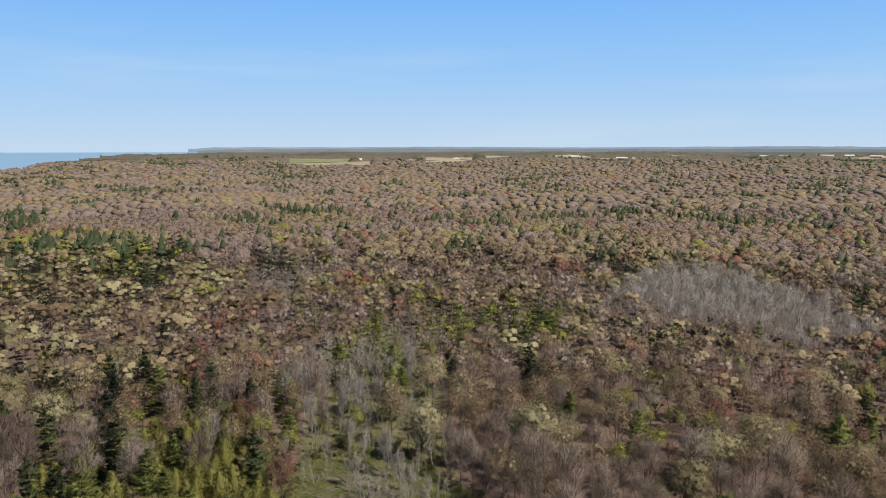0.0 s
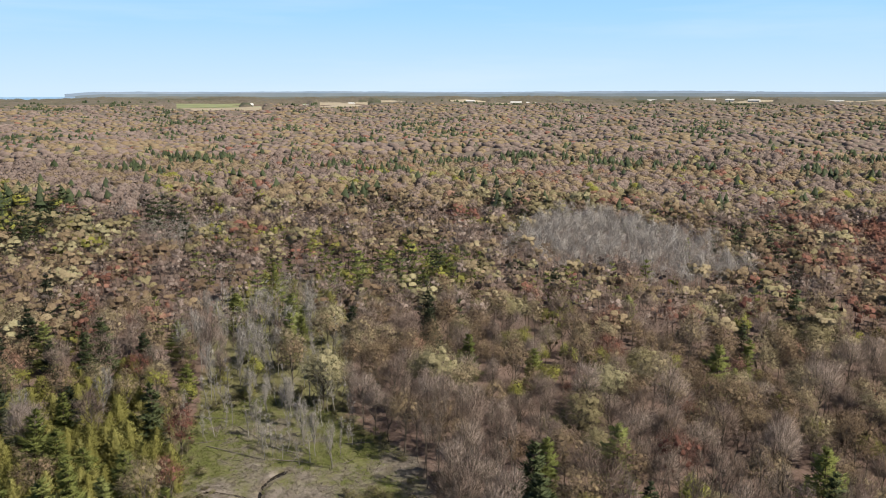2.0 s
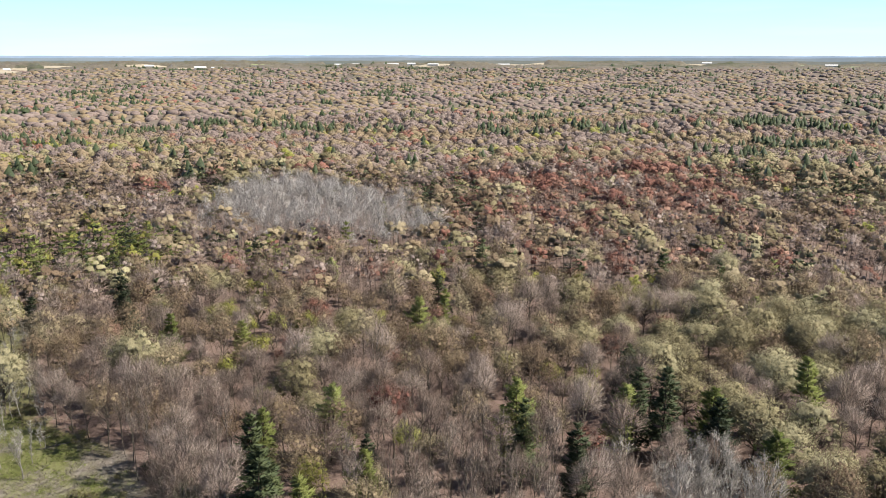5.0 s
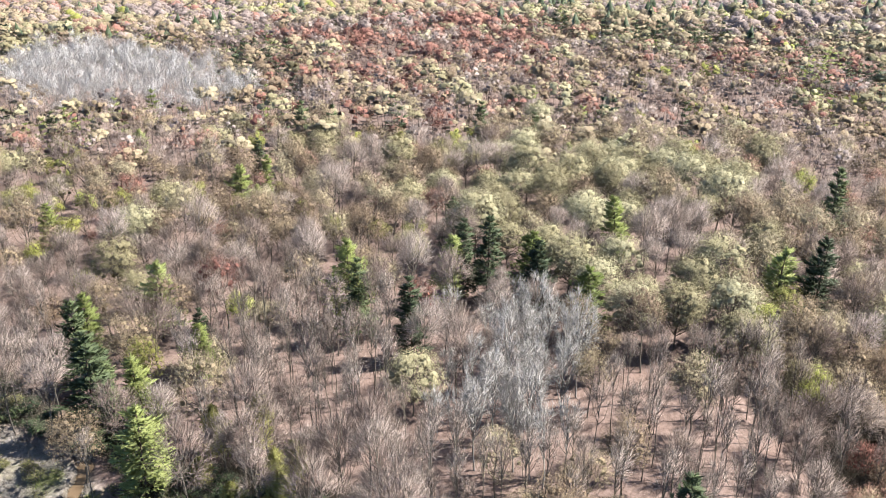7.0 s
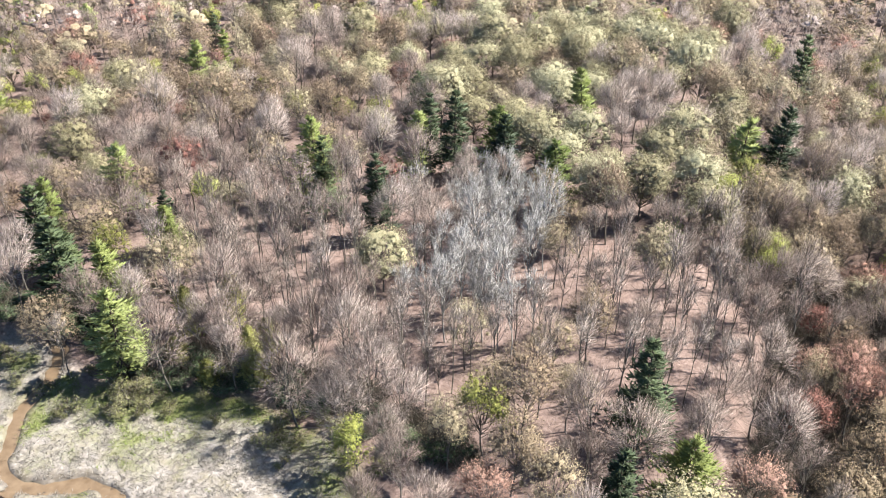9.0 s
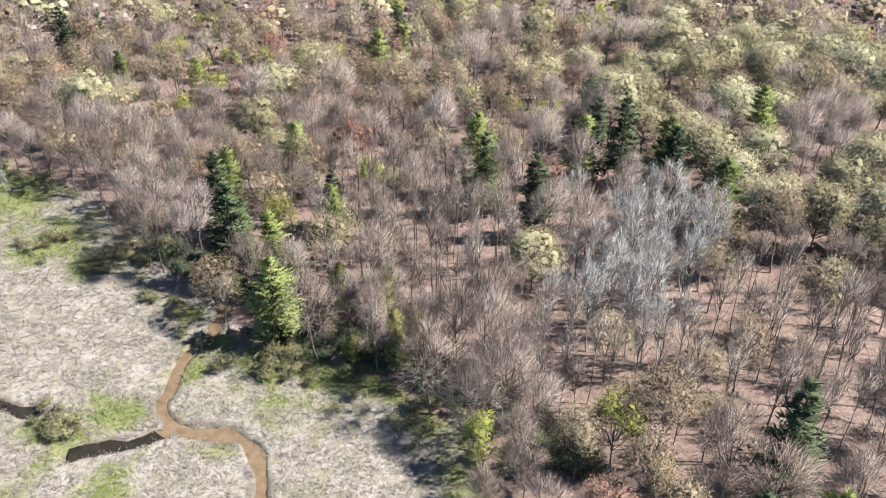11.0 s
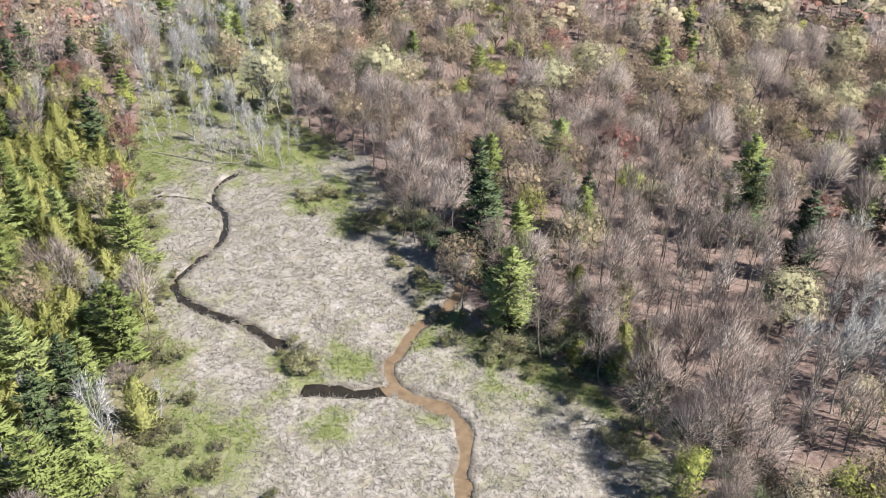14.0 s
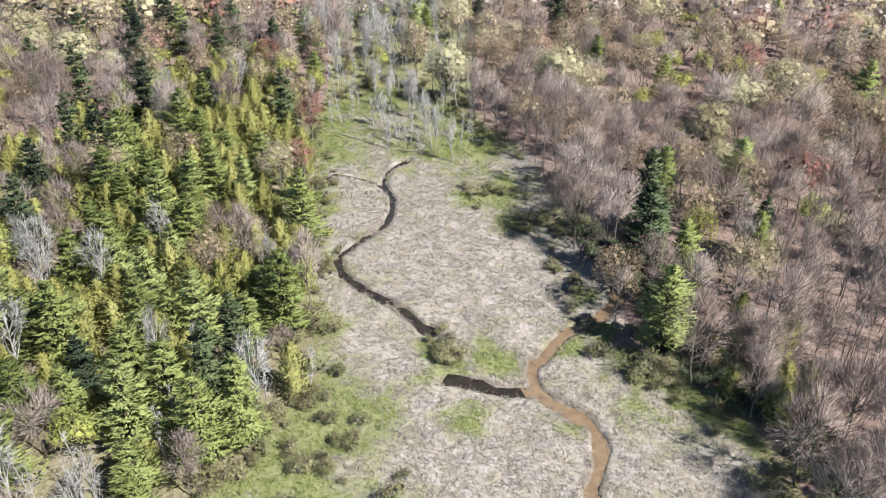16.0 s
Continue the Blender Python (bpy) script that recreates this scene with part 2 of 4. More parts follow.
PINE_BAND = [(-7, 366), (18, 392), (68, 407), (56, 322), (16, 303), (-1, 322)]
BROWN_CREEK = [(33, 147), (31, 136), (29.5, 127), (25.4, 119.8), (21.5, 117.1), (17, 112.9), (14.2, 108.1), (12.1, 105.8), (11.8, 101.9), (13.4, 97.9),
               (17.2, 94.8), (20, 92), (21.1, 87.3), (19.7, 81.7), (18.6, 77.6), (17, 64)]
BLACK_CREEK = [(-14.5, 184), (-19, 178.4), (-19.7, 170.9), (-16.9, 162.6), (-17.7, 152.3), (-22.1, 145), (-26, 138.9)]
LOWER_CHANNEL = [(-26.3, 138), (-24.4, 132.7), (-18.8, 126.5), (-12.9, 122), (-8.3, 116.6), (-4.9, 113.4)]
POOL = [(-2.9, 102), (0.1, 101.3), (2.9, 100.3), (6.6, 99.3), (11.2, 99.3)]
SIDE_DITCH = [(-40, 171), (-36.8, 174.2), (-31.2, 175.6), (-25.4, 173.4), (-20.5, 170)]
GREEN_SPOTS = [  # fresh growth in the marsh: x, y, radius, amount
    (3, 165, 9, 0.42), (-4, 190, 10, 0.4), (10, 153, 5, 0.5), (20, 152, 4, 0.45), (6, 106, 4, 0.42), (17.5, 110, 3.5, 0.3), (2.4, 91.5, 5, 0.3), (16, 91, 3, 0.3),
    (-26, 108, 6, 0.3), (-32, 88, 9, 0.42), (-18, 96, 8, 0.2), (39, 99, 6, 0.42), (32, 108, 5, 0.42), (-4, 109, 3.5, 0.45), (3, 111, 3, 0.3),
    (-36, 200, 9, 0.32), (22.5, 126, 3, 0.4), (12, 172, 7, 0.32), (-37, 228, 9, 0.4), (-22, 84, 13, 0.34), (-34, 160, 6, 0.3), (-8, 94, 7, 0.24), (-27, 117, 6, 0.3),
    (-30, 185, 8, 0.22), (26, 98, 5, 0.3),
]
rng = np.random.default_rng(7)


def inside(poly, x, y):
    got = np.zeros(np.shape(x), bool)
    for (x0, y0), (x1, y1) in zip(poly, poly[1:] + poly[:1]):
        cross = (y0 > y) != (y1 > y)
        got ^= cross & (x < (x1 - x0) * (y - y0) / (y1 - y0 if y1 != y0 else 1e-9) + x0)
    return got


def edge_distance(line, x, y, closed=False):
    best = np.full(np.shape(x), 1e9)
    for (x0, y0), (x1, y1) in zip(line, line[1:] + (line[:1] if closed else [])):
        dx, dy = x1 - x0, y1 - y0
        u = np.clip(((x - x0) * dx + (y - y0) * dy) / (dx * dx + dy * dy), 0, 1)
        best = np.minimum(best, np.hypot(x - x0 - u * dx, y - y0 - u * dy))
    return best


def smooth_line(line, per=8):
    p = [np.array(q, float) for q in line]
    p = [2 * p[0] - p[1]] + p + [2 * p[-1] - p[-2]]
    out = []
    for a, b, c, d in zip(p, p[1:], p[2:], p[3:]):
        for k in range(per):
            u = k / per
            out.append(tuple(0.5 * (2 * b + (c - a) * u + (2 * a - 5 * b + 4 * c - d) * u * u + (3 * b - a - 3 * c + d) * u**3)))
    return out + [tuple(p[-2])]


def waves(x, y, scale, seed):
    """Smooth unevenness between about -1 and 1."""
    r = np.random.default_rng(seed)
    s = 0
    for k in range(6):
        a, f, ph = r.uniform(0, 2 * np.pi), r.uniform(0.6, 1.7) / scale, r.uniform(0, 2 * np.pi)
        s = s + np.sin((x * np.cos(a) + y * np.sin(a)) * f * 2 * np.pi + ph + 1.3 * np.sin((x * np.sin(a) - y * np.cos(a)) * f * 4 + k))
    return s / 3.2


def patches(x, y, scale, seed, octaves=3):
    """Irregular unevenness between about -1 and 1, with finer unevenness on it."""
    table = np.random.default_rng(seed).uniform(-1, 1, (97, 97))
    total, part = 0.0, 1.0
    for k in range(octaves):
        u, v = (0.8 * x + 0.6 * y) / scale * 2**k + 31 * k, (0.8 * y - 0.6 * x) / scale * 2**k + 17 * k
        i, j = np.floor(u).astype(int), np.floor(v).astype(int)
        a, b = u - i, v - j
        a, b = a * a * (3 - 2 * a), b * b * (3 - 2 * b)
        i0, j0, i1, j1 = i % 97, j % 97, (i + 1) % 97, (j + 1) % 97
        total = total + part * ((table[i0, j0] * (1 - a) + table[i1, j0] * a) * (1 - b) + (table[i0, j1] * (1 - a) + table[i1, j1] * a) * b)
        part *= 0.5
    return total


CREEKS = [(smooth_line(BROWN_CREEK), 0.7), (smooth_line(BLACK_CREEK), 0.24), (smooth_line(SIDE_DITCH), 0.02), (smooth_line(LOWER_CHANNEL), 0.62), (smooth_line(POOL), 0.85)]


def water_distance(x, y):
    return np.minimum.reduce([edge_distance(CREEKS[0][0], x, y) - 0.3] + [edge_distance(CREEKS[k][0], x, y) + 0.3 for k in (1, 3, 4)])


def greenness(x, y):
    """How much fresh green growth there is at a place of the marsh."""
    d = edge_distance(MARSH, x, y, True)
    g = np.clip((y - 168) / 35, 0, 1) * 0.3 + np.where((x > 8) & (y > 118), 0.0, 0.22 + 0.2 * (x > 15)) * np.clip(1 - d / 12, 0, 1)
    g = g + 0.3 * inside(SNAGS, x, y) + 0.2 * np.clip((92 - y) / 20, 0, 1) * (x < -8) + 0.1 * np.exp(-(((water_distance(x, y) - 3) / 3) ** 2))
    for a, b, size, amount in GREEN_SPOTS:
        g = g + amount * np.exp(-((x - a) ** 2 + (y - b) ** 2) / size**2)
    return g


def lake_mask(x, y):
    """1 beyond the lake's shore, 0 on land."""
    r, bearing = np.hypot(x, y), np.degrees(np.arctan2(x, y))
    shore = 2450 + (np.clip(bearing + 29, 0, 20) / 11.5) ** 1.25 * 2450 + 60 * waves(x, y, 900, 3)
    return (r > shore) & (bearing < -15) & (bearing > -60)


def far_rise(r):
    return 58.0 * (np.clip(r - 1500, 0, 2500) / 3400) ** 1.05


def ground_height(x, y):
    r = np.hypot(x, y)
    z = far_rise(r) + np.clip((r - 260) / 900, 0, 1) * 8.0 * waves(x, y, 420, 11) + np.clip((r - 1500) / 2500, 0, 1) * 4 * waves(x, y, 1300, 12)
    z = z + 5.0 * np.exp(-((x - 160) ** 2 + (y - 108) ** 2) / (2 * 38**2)) + 9.0 * np.exp(-((x + 230) ** 2 + (y - 500) ** 2) / (2 * 110**2))
    z = z - 6.0 * np.exp(-((edge_distance([(96, 10), (118, 22), (142, 42)], x, y)) ** 2) / (2 * 11**2))
    marsh = inside(MARSH, x, y)
    away = np.where(marsh, 0, np.clip(edge_distance(MARSH, x, y, True), 0, 40))
    z = z + away * 0.05
    near = r < 300
    z = z + np.where(near, 0.13 * patches(x, y, 4.5, 5), 0)
    for line, half in CREEKS:
        d = edge_distance(line, x, y) if np.any(near) else 1e9
        w = half + 0.55 * patches(x, y, 3.2, 8, 2) + 0.12 * waves(x, y, 9, 8)
        z = z - 0.95 * np.clip((w + 0.7 - d) / 0.9, 0, 1)
    return np.where(lake_mask(x, y), far_rise(r) - 14, z)


def tri_mesh(name, verts, faces, mats=(), which=None, normals=None):
    me = bpy.data.meshes.new(name)
    verts, faces = np.asarray(verts, np.float32), np.asarray(faces, np.int32)
    k = faces.shape[1]
    me.vertices.add(len(verts))
    me.vertices.foreach_set("co", verts.ravel())
    me.loops.add(faces.size)
    me.loops.foreach_set("vertex_index", faces.ravel())
    me.polygons.add(len(faces))
    me.polygons.foreach_set("loop_start", np.arange(len(faces), dtype=np.int32) * k)
    for m in mats:
        me.materials.append(m)
    if which is not None:
        me.polygons.foreach_set("material_index", np.asarray(which, np.int32))
    me.update(calc_edges=True)
    if normals is not None:
        me.attributes.new("custom_normal", "FLOAT_VECTOR", "POINT").data.foreach_set("vector", np.asarray(normals, np.float32).ravel())
    return me


# ---- ground, one sheet to the horizon ----
def build_ground():
    bearings = np.radians(np.r_[np.arange(-52, -20, 0.5), np.arange(-20, 25, 0.22), np.arange(25, 100, 0.5), np.arange(100, 308, 6.0)])
    rings = np.r_[4, 20, 40, np.arange(58, 76, 1.3), np.arange(76, 190, 0.7), np.arange(190, 250, 1.3), 250 * 1.055 ** np.arange(0, 57)]
    rings = np.r_[rings[rings < 4900], 4950]
    rr, bb = np.meshgrid(rings, bearings, indexing="ij")
    x, y = rr * np.sin(bb), rr * np.cos(bb)
    z = ground_height(x.ravel(), y.ravel())
    nb, nr = len(bearings), len(rings)
    i, j = np.meshgrid(np.arange(nr - 1), np.arange(nb), indexing="ij")
    a, b = i * nb + j, i * nb + (j + 1) % nb
    quads = np.stack([a, b, b + nb, a + nb], -1).reshape(-1, 4)
    verts = np.stack([x.ravel(), y.ravel(), z], -1)
    me = tri_mesh("ground", verts, quads[:, ::-1], [GROUND])
    px, py = verts[:, 0], verts[:, 1]
    d = edge_distance(MARSH, px, py, True)
    signed = np.where(inside(MARSH, px, py), d, -d) + 2.0 * waves(px, py, 11, 21)
    bog = inside(SNAGS, px, py)
    grove = inside(CEDARS, px, py)
    marsh = np.maximum(np.clip((signed + 2) / 4, 0, 1), np.maximum(bog * 0.85, grove * 0.6))
    green = greenness(px, py) + 0.3 * grove + 0.16 * patches(px, py, 5, 22) - 0.08
    mud = np.clip((1.9 - water_distance(px, py) + 0.8 * patches(px, py, 3, 23)) / 0.8, 0, 1) * 0.7
    for name, vals in (("marsh", marsh), ("green", green), ("mud", mud)):
        me.attributes.new(name, "FLOAT", "POINT").data.foreach_set("value", vals.astype(np.float32))
    for p in me.polygons:
        p.use_smooth = True
    ob = new("ground", me)
    tagged(ob, "leaf-littered forest floor and pale sedge marsh with green patches", "ground", kind="structure")
    fill = bmesh.new()
    centre = fill.verts.new((0, 0, float(verts[:nb, 2].mean())))
    ring = [fill.verts.new(v) for v in verts[:nb]]
    for k in range(nb):
        fill.faces.new((centre, ring[(k + 1) % nb], ring[k]))
    cap = bpy.data.meshes.new("ground")
    fill.to_mesh(cap)
    cap.materials.append(GROUND)
    hole = new("ground", cap)
    tagged(hole, "leaf-littered soil below the flying camera", "ground", kind="structure")


build_ground()


def ribbon(name, line, half, mat, label, level=-0.42):
    p = np.array(line)
    t = np.gradient(p, axis=0)
    t /= np.linalg.norm(t, axis=1)[:, None]
    side = np.stack([-t[:, 1], t[:, 0]], -1) * half
    n = len(p)
    verts = np.zeros((2 * n, 3))
    verts[:n, :2], verts[n:, :2], verts[:, 2] = p + side, p - side, level
    k = np.arange(n - 1)
    ob = new(name, tri_mesh(name, verts, np.stack([k + n, k + n + 1, k + 1, k], -1), [mat]))
    return tagged(ob, label, "water", kind="structure")


ribbon("water_creek", CREEKS[0][0], 2.6, MUDDY, "muddy brown creek winding through the marsh")
ribbon("water_brook", CREEKS[2][0], 1.6, BLACK, "thin dark brook joining the black channel", -0.432)
ribbon("water_ditch", CREEKS[1][0], 2.0, BLACK, "narrow black peat-water channel in the marsh", -0.426)
ribbon("water_channel", CREEKS[3][0], 2.2, BLACK, "black peat-water channel choked by brush at its end", -0.438)
ribbon("water_pool", CREEKS[4][0], 2.4, BLACK, "still black pool opening into the muddy creek", -0.444)


def build_lake():
    b = np.radians(np.arange(-60, -15.9, 1.0))
    r = np.r_[np.arange(2000, 4950, 150), 4945]
    rr, bb = np.meshgrid(r, b, indexing="ij")
    z = 58.0 * (np.clip(rr - 1500, 0, None) / 3400) ** 1.05 - 3.0
    verts = np.stack([(rr * np.sin(bb)).ravel(), (rr * np.cos(bb)).ravel(), z.ravel()], -1)
    i, j = np.meshgrid(np.arange(len(r) - 1), np.arange(len(b) - 1), indexing="ij")
    a = i * len(b) + j
    ob = new("water_lake", tri_mesh("water_lake", verts, np.stack([a + len(b), a + len(b) + 1, a + 1, a], -1).reshape(-1, 4), [LAKE]))
    tagged(ob, "wide blue lake along the horizon", "lake", kind="structure")


build_lake()

# fields far off: bearing from, bearing to, distance from, distance to, crop
FIELDS = [(-11.6, -5.0, 2750, 3000, 0), (-11, -6.5, 3020, 3500, 1), (-6.4, -2.5, 2550, 2700, 0), (-5.8, -2.0, 3100, 3400, 1), (-1.5, 2.2, 3000, 3700, 0),
          (2.8, 6.0, 3600, 3900, 0), (7.5, 10.5, 3500, 3800, 0), (10.8, 14.6, 3300, 3600, 0), (15.5, 18.0, 3800, 4000, 1), (20.5, 24.0, 3700, 4100, 0),
          (24.3, 29.5, 3650, 4000, 0), (31, 36, 3800, 4100, 0), (45, 48, 3800, 4100, 0), (52, 57, 3750, 4000, 1)]


def in_fields(x, y, pad=0):
    r, b = np.hypot(x, y), np.degrees(np.arctan2(x, y))
    got = np.zeros(np.shape(x), bool)
    for b0, b1, r0, r1, _ in FIELDS:
        got |= (b > b0) & (b < b1) & (r > r0 - pad) & (r < r1)
    return got


def build_fields():
    for b0, b1, r0, r1, crop in FIELDS:
        b, r = np.radians(np.linspace(b0, b1, 12)), np.linspace(r0, r1, 8)
        rr, bb = np.meshgrid(r, b, indexing="ij")
        x, y = rr * np.sin(bb), rr * np.cos(bb)
        verts = np.stack([x.ravel(), y.ravel(), ground_height(x.ravel(), y.ravel()) + 1.5], -1)
        i, j = np.meshgrid(np.arange(7), np.arange(11), indexing="ij")
        a = i * 12 + j
        ob = new("farm_field", tri_mesh("farm_field", verts, np.stack([a + 12, a + 13, a + 1, a], -1).reshape(-1, 4), [(FIELD_TAN, FIELD_GREEN)[crop]]))
        tagged(ob, ("tan ploughed farm field between distant woods", "pale green farm field between distant woods")[crop], "field", "far fields", kind="structure")


build_fields()


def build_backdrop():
    """Low wooded rises that close the view, one behind another, bluer with distance by haze painted into their colours.
    """
    for dist, height, first, mat, seed, label in ((4120, 63, -16.6, RISE, 41, "low wooded rise far off, grey-green haze in its colour"), (4520, 76, -16.9, SLATE, 51, "wooded rise near the horizon, slate-blue haze in its colour"),
                                                  (4955, 85.5, -17.5, HILLS, 31, "low wooded hills along the horizon, blue haze in their colour")):
        deg = np.arange(first, 75, 0.2)
        b = np.radians(deg)
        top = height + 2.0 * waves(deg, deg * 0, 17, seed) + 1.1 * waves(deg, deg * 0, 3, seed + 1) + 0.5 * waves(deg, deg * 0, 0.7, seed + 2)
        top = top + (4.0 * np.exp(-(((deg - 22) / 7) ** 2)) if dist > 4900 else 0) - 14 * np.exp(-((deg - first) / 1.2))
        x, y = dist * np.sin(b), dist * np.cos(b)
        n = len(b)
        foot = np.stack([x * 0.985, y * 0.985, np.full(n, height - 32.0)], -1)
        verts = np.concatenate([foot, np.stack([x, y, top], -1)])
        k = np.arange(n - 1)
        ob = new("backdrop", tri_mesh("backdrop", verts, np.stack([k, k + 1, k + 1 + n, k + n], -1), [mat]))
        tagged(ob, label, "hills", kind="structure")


build_backdrop()


# ---- trees: pieces ----
def unit(a):
    return a / (np.linalg.norm(a, axis=-1, keepdims=True) + 1e-9)


def slivers(c, d, width, r, face=None):
    """Thin pointed blades from c along d, turned towards face where it is given."""
    side = np.cross(d, r.normal(size=d.shape) if face is None else face + r.normal(0, 0.3, d.shape))
    side *= (width / 2 / (np.linalg.norm(side, axis=1) + 1e-9))[:, None]
    return np.stack([c - side, c + side, c + d], 1).reshape(-1, 3)


def flakes(c, size, r, face, rough=0.3):
    """Small leaf-like triangles that lie roughly across the direction face."""
    nrm = unit(unit(face) + r.normal(0, rough, c.shape))
    u = unit(np.cross(nrm, r.normal(size=c.shape)))
    w = np.cross(nrm, u)
    s = (np.asarray(size) * r.uniform(0.6, 1.3, len(c)))[:, None]
    out = [c + s * (math.cos(a) * u * r.uniform(0.7, 1.2, (len(c), 1)) + math.sin(a) * w) for a in (0.0, 2.2, 4.1)]
    return np.stack(out, 1).reshape(-1, 3)


def tubes(p0, p1, r0, r1, sides=3):
    """Tapered limbs from p0 to p1."""
    p0, p1 = np.atleast_2d(p0), np.atleast_2d(p1)
    r0, r1 = np.broadcast_to(r0, len(p0)), np.broadcast_to(r1, len(p0))
    d = unit(p1 - p0)
    up = np.where(np.abs(d[:, 2:]) > 0.9, [[1.0, 0, 0]], [[0, 0, 1.0]])
    u = unit(np.cross(d, up))
    w = np.cross(d, u)
    ang = np.arange(sides) * 2 * np.pi / sides
    ring = u[:, None] * np.cos(ang)[None, :, None] + w[:, None] * np.sin(ang)[None, :, None]
    a, b = p0[:, None] + ring * r0[:, None, None], p1[:, None] + ring * r1[:, None, None]
    verts = np.concatenate([a, b], 1).reshape(-1, 3)
    f = []
    for s in range(sides):
        t = (s + 1) % sides
        f += [(s, t, sides + t), (s, sides + t, sides + s)]
    faces = (np.arange(len(p0))[:, None, None] * 2 * sides + np.array(f)[None]).reshape(-1, 3)
    return verts, faces


def loose(v):
    return v, np.arange(len(v)).reshape(-1, 3)


def joined(parts):
    vs, fs, n = [], [], 0
    for v, f in parts:
        vs.append(v), fs.append(f + n)
        n += len(v)
    return np.concatenate(vs), np.concatenate(fs)


def vertex_normals(v, f):
    n = np.zeros_like(v)
    c = np.cross(v[f[:, 1]] - v[f[:, 0]], v[f[:, 2]] - v[f[:, 0]])
    for k in range(3):
        np.add.at(n, f[:, k], c)
    return unit(n)


def bent_trunk(r, height, base, top, segments, sides, lean=0.5):
    k = np.linspace(0, 1, segments + 1)
    p = np.stack([np.cumsum(r.normal(0, lean / segments, segments + 1)), np.cumsum(r.normal(0, lean / segments, segments + 1)), k * height - 0.3], -1)
    p[0, :2] = 0
    rad = base + (top - base) * k
    return p, tubes(p[:-1], p[1:], rad[:-1], rad[1:], sides)


# height, crown radius, crown base, clumps, twigs, twig length, leaves, leaf size, upward pull
HARDWOOD = {
    "bare": (17.0, 4.3, 0.3, 24, 1500, 1.6, 500, 0.085, 0.75),
    "pole": (17.5, 2.0, 0.5, 12, 300, 1.2, 120, 0.08, 0.9),
    "bud": (16.5, 4.7, 0.3, 30, 800, 1.3, 2700, 0.12, 0.5),
    "olive": (16.5, 6.2, 0.25, 58, 500, 1.2, 5200, 0.16, 0.3),
    "red": (16, 4.2, 0.3, 24, 850, 1.4, 1700, 0.11, 0.6),
    "yellow": (13.5, 3.4, 0.28, 22, 240, 1.0, 2100, 0.13, 0.5),
    "aspen": (18, 2.7, 0.28, 15, 900, 1.9, 300, 0.12, 1.2),
    "ash": (17.5, 2.9, 0.25, 18, 480, 1.4, 30, 0.1, 0.6),
    "shrub": (2.4, 1.6, 0.05, 9, 170, 0.7, 330, 0.13, 0.6),
}


def lumps(heads, reach, r, sides=6):
    """Uneven rounded clumps of foliage round the heads."""
    m = len(heads)
    a = np.arange(sides) * 2 * np.pi / sides + r.uniform(0, 6, (m, 1))
    v = [np.zeros((m, 1, 3))]
    v[0][:, 0, 2] = r.uniform(0.8, 1.1, m)
    for f, z in ((0.75, 0.55), (0.9, -0.35)):
        rad = f * r.uniform(0.8, 1.15, (m, sides))
        v.append(np.stack([rad * np.cos(a + f), rad * np.sin(a + f), z + r.uniform(-0.15, 0.15, (m, sides))], -1))
    v = heads[:, None] + np.concatenate(v, 1) * reach * r.uniform(0.75, 1.15, (m, 1, 1))
    f = [(0, 1 + k, 1 + (k + 1) % sides) for k in range(sides)]
    for k in range(sides):
        p, q = 1 + k, 1 + (k + 1) % sides
        f += [(p, p + sides, q + sides), (p, q + sides, q)]
    step = 1 + 2 * sides
    return v.reshape(-1, 3), (np.arange(m)[:, None, None] * step + np.array(f)[None]).reshape(-1, 3)


